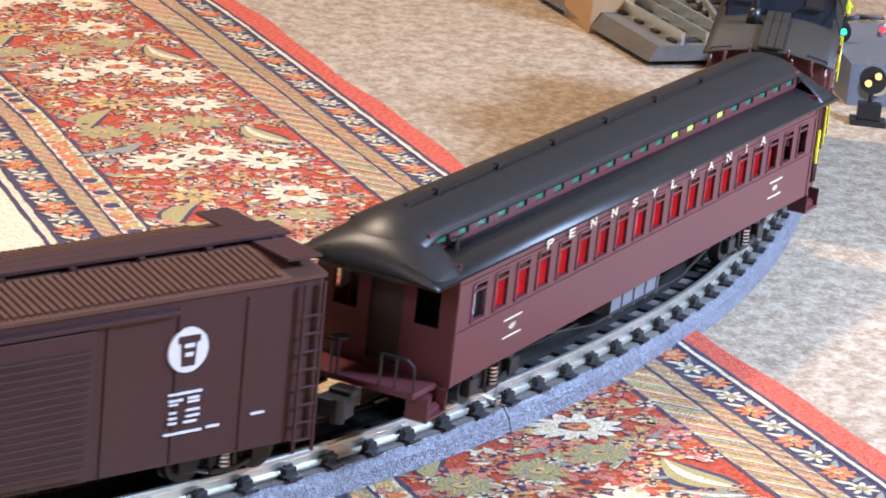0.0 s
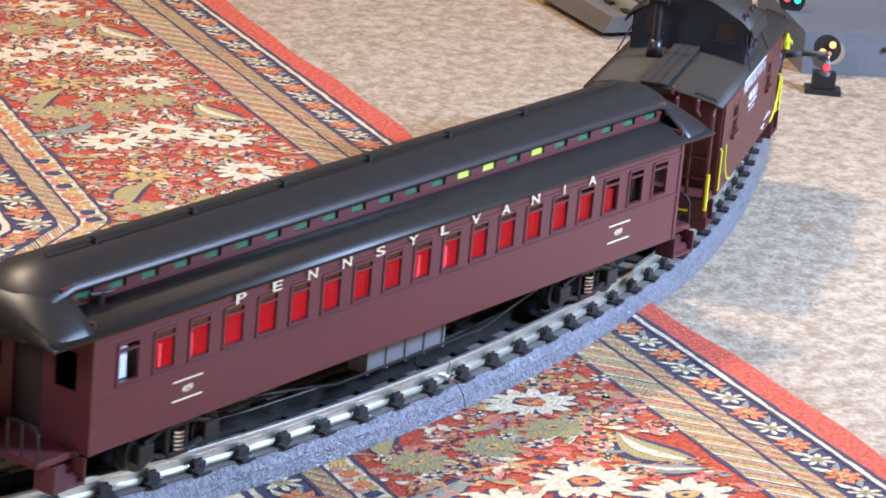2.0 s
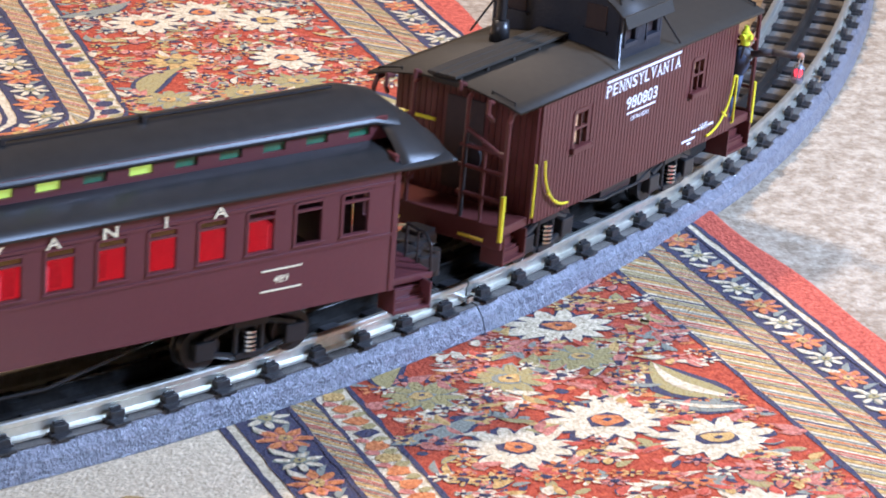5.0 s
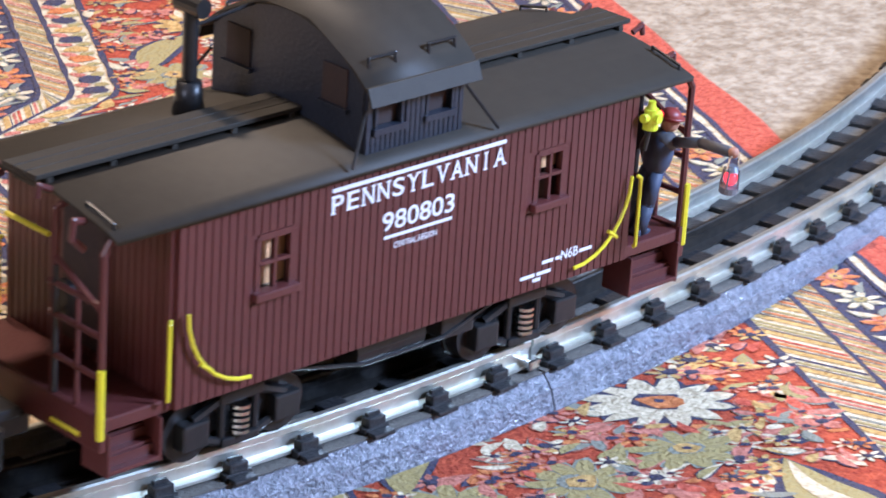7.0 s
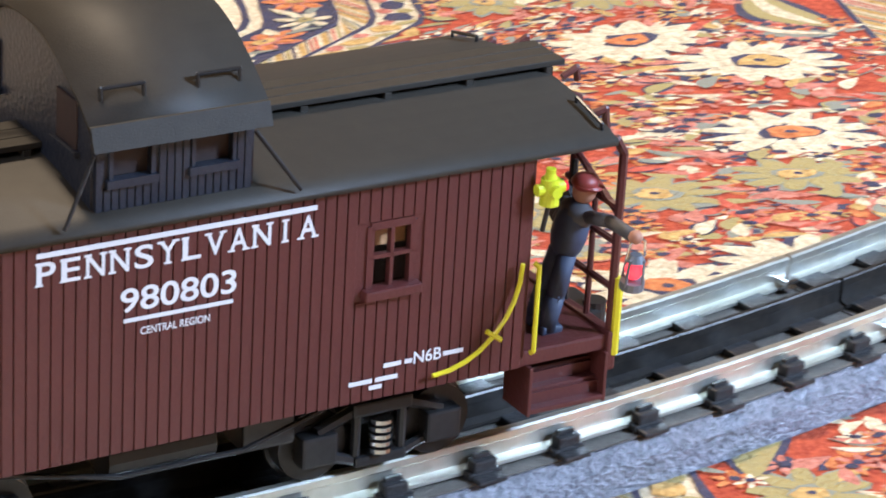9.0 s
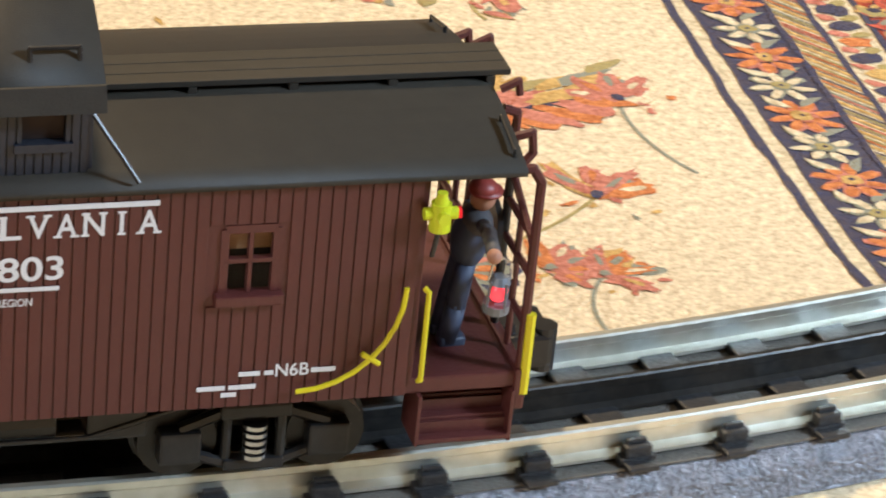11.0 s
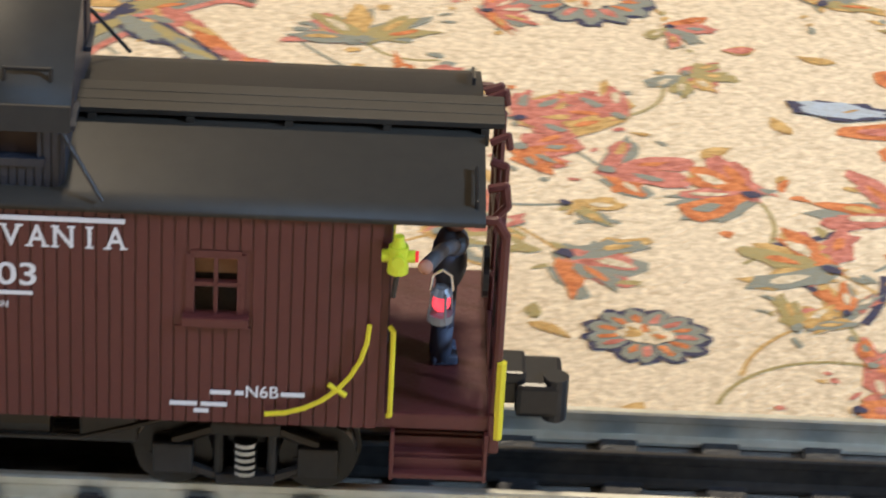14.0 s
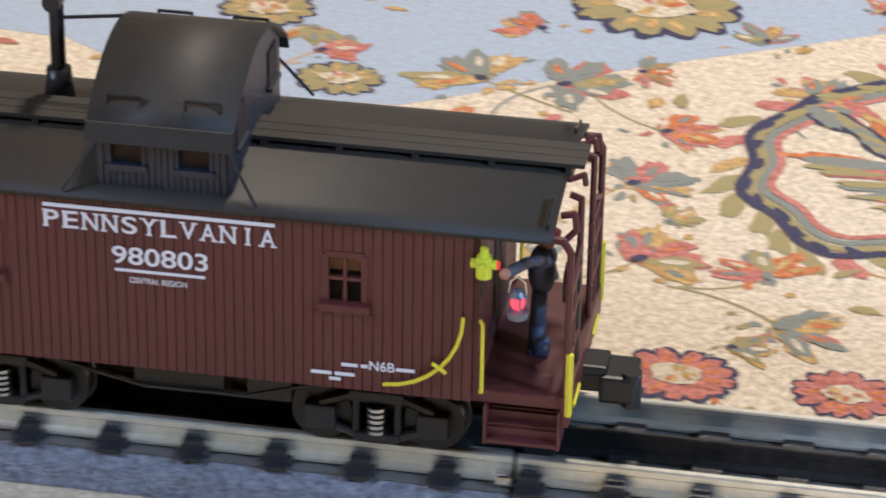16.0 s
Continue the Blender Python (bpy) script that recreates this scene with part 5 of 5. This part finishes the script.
    for xx in (-0.1547, 0.1378):
        for z in (0.0400, 0.0318):
            part("gold_stripe", box(bmesh.new(), xx - 0.0085, xx + 0.0085, y - 0.0001, y + 0.0003, z - 0.0003, z + 0.0003), M["goldpaint"], c, "thin gold stripe")
        lettering("coach_number", "489", 0.0030, 0.0062, M["goldpaint"], c, side(xx, 0.0359, y + 0.0002), "gold coach number")
    # underbody
    part("underframe", box(bmesh.new(), XL + 0.004, XR - 0.004, -0.010, 0.010, 0.0150, 0.0215, 0.001), M["dark"], c, "black underframe")
    bm = box(bmesh.new(), -0.030, 0.022, -0.0225, -0.013, 0.0062, 0.0212, 0.0008)
    for k in range(5):
        box(bm, -0.030 + 0.013 * k - 0.0006, -0.030 + 0.013 * k + 0.0006, -0.0232, -0.0222, 0.0062, 0.0212)
    part("battery_box", bm, M["greybox"], c, "slatted grey battery box")
    part("truss_rod", tube(bmesh.new(), [(XL + 0.075, -0.023, 0.0212), (-0.05, -0.023, 0.0075), (0.05, -0.023, 0.0075), (XR - 0.075, -0.023, 0.0212)], 0.0006), M["black"], c, "thin black truss rod")
    for x in (-0.1460, 0.1330):
        truck(c, x, 0, 0.0190, span=0.0165)
    return c


# ---- boxcar ----
def boxcar():
    c = thing("boxcar", "dark brown model boxcar with ribbed roof and round white emblem", "model boxcar")
    XL, XR, ZS, ZE, HW = -0.127, 0.127, 0.0150, 0.0815, 0.0330
    bx = part("body", box(bmesh.new(), XL, XR, -HW, HW, ZS, ZE, 0.0008), M["boxbrown"], c, "dark brown steel body")
    for sg in (-1, 1):
        for k in range(9):
            x = XL + 0.003 + k * (XR - XL - 0.006) / 8
            part("rivet_strip", box(bmesh.new(), x - 0.0010, x + 0.0010, sg * HW - 0.0006, sg * HW + 0.0006, ZS + 0.001, ZE - 0.004, 0.0002), M["boxbrown"], c)
        d = part("sliding_door", box(bmesh.new(), -0.028, 0.024, sg * (HW + 0.0012) - 0.0010, sg * (HW + 0.0012) + 0.0010, ZS + 0.003, ZE - 0.007, 0.0005), M["boxbrown"], c, "ribbed brown sliding door")
        for k in range(16):
            z = ZS + 0.006 + k * 0.0030
            part("door_rib", box(bmesh.new(), -0.026, 0.022, sg * (HW + 0.0024) - 0.0006, sg * (HW + 0.0024) + 0.0006, z, z + 0.0012, 0.0003), M["boxbrown"], d)
        part("door_track", box(bmesh.new(), -0.080, 0.060, sg * (HW + 0.0012) - 0.0012, sg * (HW + 0.0012) + 0.0012, ZE - 0.0062, ZE - 0.0045, 0.0003), M["boxbrown"], c)
        for x, s2 in ((XR, 1), (XL, -1)):
            bm = bmesh.new()
            for dx in (0.0010, 0.0100):
                box(bm, x - s2 * dx - 0.0005, x - s2 * dx + 0.0005, sg * (HW + 0.0022) - 0.0006, sg * (HW + 0.0022) + 0.0006, ZS - 0.004, ZE - 0.002)
            for k in range(8):
                z = ZS + 0.001 + k * 0.0072
                tube(bm, [(x - s2 * 0.0010, sg * (HW + 0.0022), z), (x - s2 * 0.0100, sg * (HW + 0.0022), z)], 0.0005)
            part("side_ladder", bm, M["boxbrown"], c, "brown side ladder")
    for x, s2 in ((XR, 1), (XL, -1)):
        for k in range(10):
            z = ZS + 0.004 + k * 0.0062
            part("end_rib", box(bmesh.new(), x + s2 * 0.0006 - 0.0012, x + s2 * 0.0006 + 0.0012, -HW + 0.003, HW - 0.003, z, z + 0.0030, 0.0008), M["boxbrown"], c)
        coupler(c, x, s2)
        bm = bmesh.new()
        bmesh.ops.create_cone(bm, cap_ends=True, segments=18, radius1=0.0055, radius2=0.0055, depth=0.001, matrix=Matrix.Translation((x + s2 * 0.006, 0.010, 0.062)) @ pose(0, 0, 0, 0, 90, 0))
        rod(bm, (x, 0.010, 0.062), (x + s2 * 0.006, 0.010, 0.062), 0.0008, 8)
        part("brake_wheel", bm, M["black"], c, "black hand-brake wheel")
    part("roof", prism(bmesh.new(), [(-HW - 0.0008, ZE - 0.001), (-HW - 0.0008, ZE + 0.0006), (-0.006, ZE + 0.0058), (0.006, ZE + 0.0058), (HW + 0.0008, ZE + 0.0006), (HW + 0.0008, ZE - 0.001)], XL - 0.001, XR + 0.001), M["boxroof"], c, "brown pitched metal roof")
    nr = 64
    for sg in (-1, 1):
        bm = bmesh.new()
        for k in range(nr):
            x = XL + 0.020 + (XR - XL - 0.040) * k / (nr - 1)
            m = Matrix.Translation((x, sg * 0.0205, ZE + 0.0036)) @ pose(0, 0, 0, sg * -10.9, 0, 0)
            box(bm, -0.0010, 0.0010, -0.0115, 0.0115, -0.0004, 0.0008, 0.0, m)
        part("roof_ribs", bm, M["boxroof"], c, "fine brown roof corrugations")
    for k in (-1, 0, 1):
        part("running_board", box(bmesh.new(), XL - 0.002, XR + 0.002, k * 0.0052 - 0.0024, k * 0.0052 + 0.0024, ZE + 0.0078, ZE + 0.0092, 0.0002), M["boxbrown"], c, "brown roof-walk plank")
    bm = bmesh.new()
    for k in range(9):
        x = XL + 0.006 + k * 0.0302
        box(bm, x - 0.0012, x + 0.0012, -0.0090, 0.0090, ZE + 0.0056, ZE + 0.0078)
    part("walk_saddle", bm, M["boxbrown"], c)
    for x in (XL + 0.008, XR - 0.008):
        part("lateral_walk", box(bmesh.new(), x - 0.008, x + 0.008, -HW + 0.002, HW - 0.002, ZE + 0.0062, ZE + 0.0074, 0.0002), M["boxbrown"], c, "slatted crosswise roof walk")
    # emblem: white disc with a dark keystone shape, and stencil bars
    y = -(HW + 0.0010)
    ex, ez = XR - 0.0610, 0.0605
    em = part("emblem", rod(bmesh.new(), (ex, y + 0.0012, ez), (ex, y, ez), 0.0088, 40), M["white"], c, "round white emblem")
    bm = bmesh.new()
    ks = [(-0.0050, 0.0058), (0.0050, 0.0058), (0.0050, 0.0030), (0.0036, 0.0030), (0.0030, -0.0062), (-0.0030, -0.0062), (-0.0036, 0.0030), (-0.0050, 0.0030)]
    bm.faces.new([bm.verts.new((ex + a, y - 0.0002, ez + b)) for a, b in ks])
    part("keystone", bm, M["boxbrown"], em, "dark keystone shape")
    for a, w in ((0.002, 0.0022), (-0.0015, 0.0018)):
        part("emblem_bar", box(bmesh.new(), ex - w, ex + w, y - 0.0006, y - 0.0003, ez + a - 0.0008, ez + a + 0.0008), M["white"], em)
    for dx, dz, w in ((0, 0.0435, 0.0075), (-0.004, 0.0410, 0.0032), (0.004, 0.0412, 0.0026), (-0.005, 0.0395, 0.002), (0.004, 0.0397, 0.0026), (-0.005, 0.0362, 0.0016), (0.004, 0.0364, 0.003), (-0.005, 0.0340, 0.0018), (0.004, 0.0340, 0.003), (-0.005, 0.0320, 0.0018), (0.003, 0.0318, 0.003), (0, 0.0278, 0.0085), (0.0135, 0.0282, 0.003), (0.034, 0.0300, 0.003)):
        part("stencil_bar", box(bmesh.new(), ex + dx - w, ex + dx + w, y, y + 0.0008, dz - 0.0004, dz + 0.0004), M["white"], c)
    part("underframe", box(bmesh.new(), XL + 0.002, XR - 0.002, -0.010, 0.010, 0.0110, 0.0152, 0.0008), M["dark"], c)
    for x in (-0.0950, 0.0950):
        truck(c, x, 0, 0.0170)
    return c


# ---- trackside things ----
def target_signal(x, y, h, turn, lamps, group):
    s = thing("target_signal", "small black trackside target signal on a stepped base, lit lenses", "model signal", group)
    s.matrix_basis = pose(x, y, -0.008, 0, 0, turn) @ Matrix.Scale(0.54, 4)
    bm = box(bmesh.new(), -0.020, 0.020, -0.013, 0.013, 0, 0.006, 0.001)
    box(bm, -0.013, 0.013, -0.009, 0.009, 0.006, 0.024, 0.0015)
    part("base", bm, M["black"], s, "black stepped base")
    part("mast", rod(bmesh.new(), (0, 0, 0.024), (0, 0, h), 0.0026, 12), M["black"], s)
    hd = part("target_disc", rod(bmesh.new(), (0, -0.003, h), (0, 0.003, h), 0.0150, 32), M["black"], s, "round black target")
    for dx, dz, mm in lamps:
        part("lens", rod(bmesh.new(), (dx, -0.0062, h + dz), (dx, -0.003, h + dz), 0.0038, 16), M[mm], hd, "lit lens")
        part("lens_hood", rod(bmesh.new(), (dx, -0.003, h + dz), (dx, -0.0045, h + dz), 0.0047, 16), M["black"], hd)


def trackside():
    target_signal(0.322, 0.533, 0.050, -30, ((-0.005, -0.003, "amberlamp"), (0.005, 0.006, "amberlamp")), "signals by the track")
    target_signal(0.3528, 0.6225, 0.060, -30, ((-0.006, 0.002, "redlamp"), (0.006, 0.001, "greenlamp")), "signals by the track")
    g = thing("switch_housing", "low grey metal switch machine housing with a round chrome lens", "switch machine")
    g.matrix_basis = pose(0.3748, 0.5903, -0.008, 0, 0, -18)
    bm = prism(bmesh.new(), [(-0.03, 0), (0.09, 0), (0.09, 0.016), (0.075, 0.026), (-0.03, 0.026)], -0.035, 0.045)
    part("housing", bm, M["greybox"], g, "grey sheet-metal housing")
    part("lens", rod(bmesh.new(), (-0.018, -0.034, 0.015), (-0.018, -0.030, 0.015), 0.0075, 22), M["steel"], g, "round chrome lens")
    part("screw", rod(bmesh.new(), (0.015, -0.0315, 0.017), (0.015, -0.030, 0.017), 0.0016, 10), M["black"], g)
    for x, y, w, d, h, t in ((0.2640, 0.768, 0.030, 0.045, 0.06, -6), (0.4296, 0.7688, 0.040, 0.04, 0.05, 4)):
        b = part("wooden_block", box(bmesh.new(), -w / 2, w / 2, -d / 2, d / 2, 0, h, 0.0012), M["wood"], None)
        b.matrix_basis = pose(x, y, -0.008, 0, 0, t)
        tagged(b, "plain pine block standing on the carpet", "wooden block", "pine blocks")
    # a second, straight spur behind
    sp = thing("spur_track", "straight brown-grey spur track lying on the carpet", "train track")
    sp.matrix_basis = pose(0.284, 0.634, -0.004, 0, 0, 88)
    bm = prism(bmesh.new(), [(-0.040, 0), (-0.034, 0.010), (0.034, 0.010), (0.040, 0)], 0.03, 1.2)
    part("roadbed_section", bm, M["bedtop"], sp)
    for o in (-0.01725, 0, 0.01725):
        part("rail", box(bmesh.new(), 0.03, 1.2, o - 0.0012, o + 0.0012, 0.010, 0.018), M["rail"], sp)
    for k in range(30):
        part("tie", box(bmesh.new(), 0.035 + k * 0.0228, 0.043 + k * 0.0228, -0.022, 0.022, 0.010, 0.0118), M["tie"], sp)


room()
rug()
railway()
CABOOSE, COACH, BOXCAR = caboose(), coach(), boxcar()
stretch(CABOOSE, 0.020, 1.05, ("truck", "coupler"))
stretch(COACH, 0.0215, 0.935, ("truck", "coupler"))
MAN, LAMP = brakeman(), lantern()
trackside()


def place(t):
    """Where the caboose's middle stands along the track at t seconds."""
    return float(np.interp(t, TIMES, PLACES))


def inward(t):
    """How far the figurine is set back from the platform's edge, to fit the camera's view."""
    return float(np.interp(t, (0, 8.25, 10.25, 12, 14, 16), (0, 0, 0.006, 0.011, 0.0165, 0.0165)))


def motions():
    rows = [(k * 0.25, place(k * 0.25)) for k in range(65)]
    walk(CABOOSE, [(t, on_track(s, 0.050)) for t, s in rows])
    walk(MAN, [(t, on_track(s, 0.050) @ pose(0.0815 + 0.12 * inward(t), -0.0240 + inward(t), 0.0263, 8 - 500 * inward(t), 8 - 600 * inward(t), 4)) for t, s in rows])
    walk(LAMP, [(t, on_track(s, 0.050) @ pose(0.0830 - 0.05 * inward(t), -0.0553 + 1.25 * inward(t), 0.0478 + 0.2 * inward(t), 6, 0, 0)) for t, s in rows])
    walk(COACH, [(t, on_track(s - 0.3464, 0.133)) for t, s in rows])
    walk(BOXCAR, [(t, on_track(s - 0.7345, 0.095)) for t, s in rows])
    s0 = place(0)
    fine = [k * 0.1 for k in range(161)]
    for w in WHEELS:
        walk(w, [(t, Matrix.Translation(w.location) @ Matrix.Rotation((place(t) - s0) / 0.0081, 4, "Y")) for t in fine])


motions()
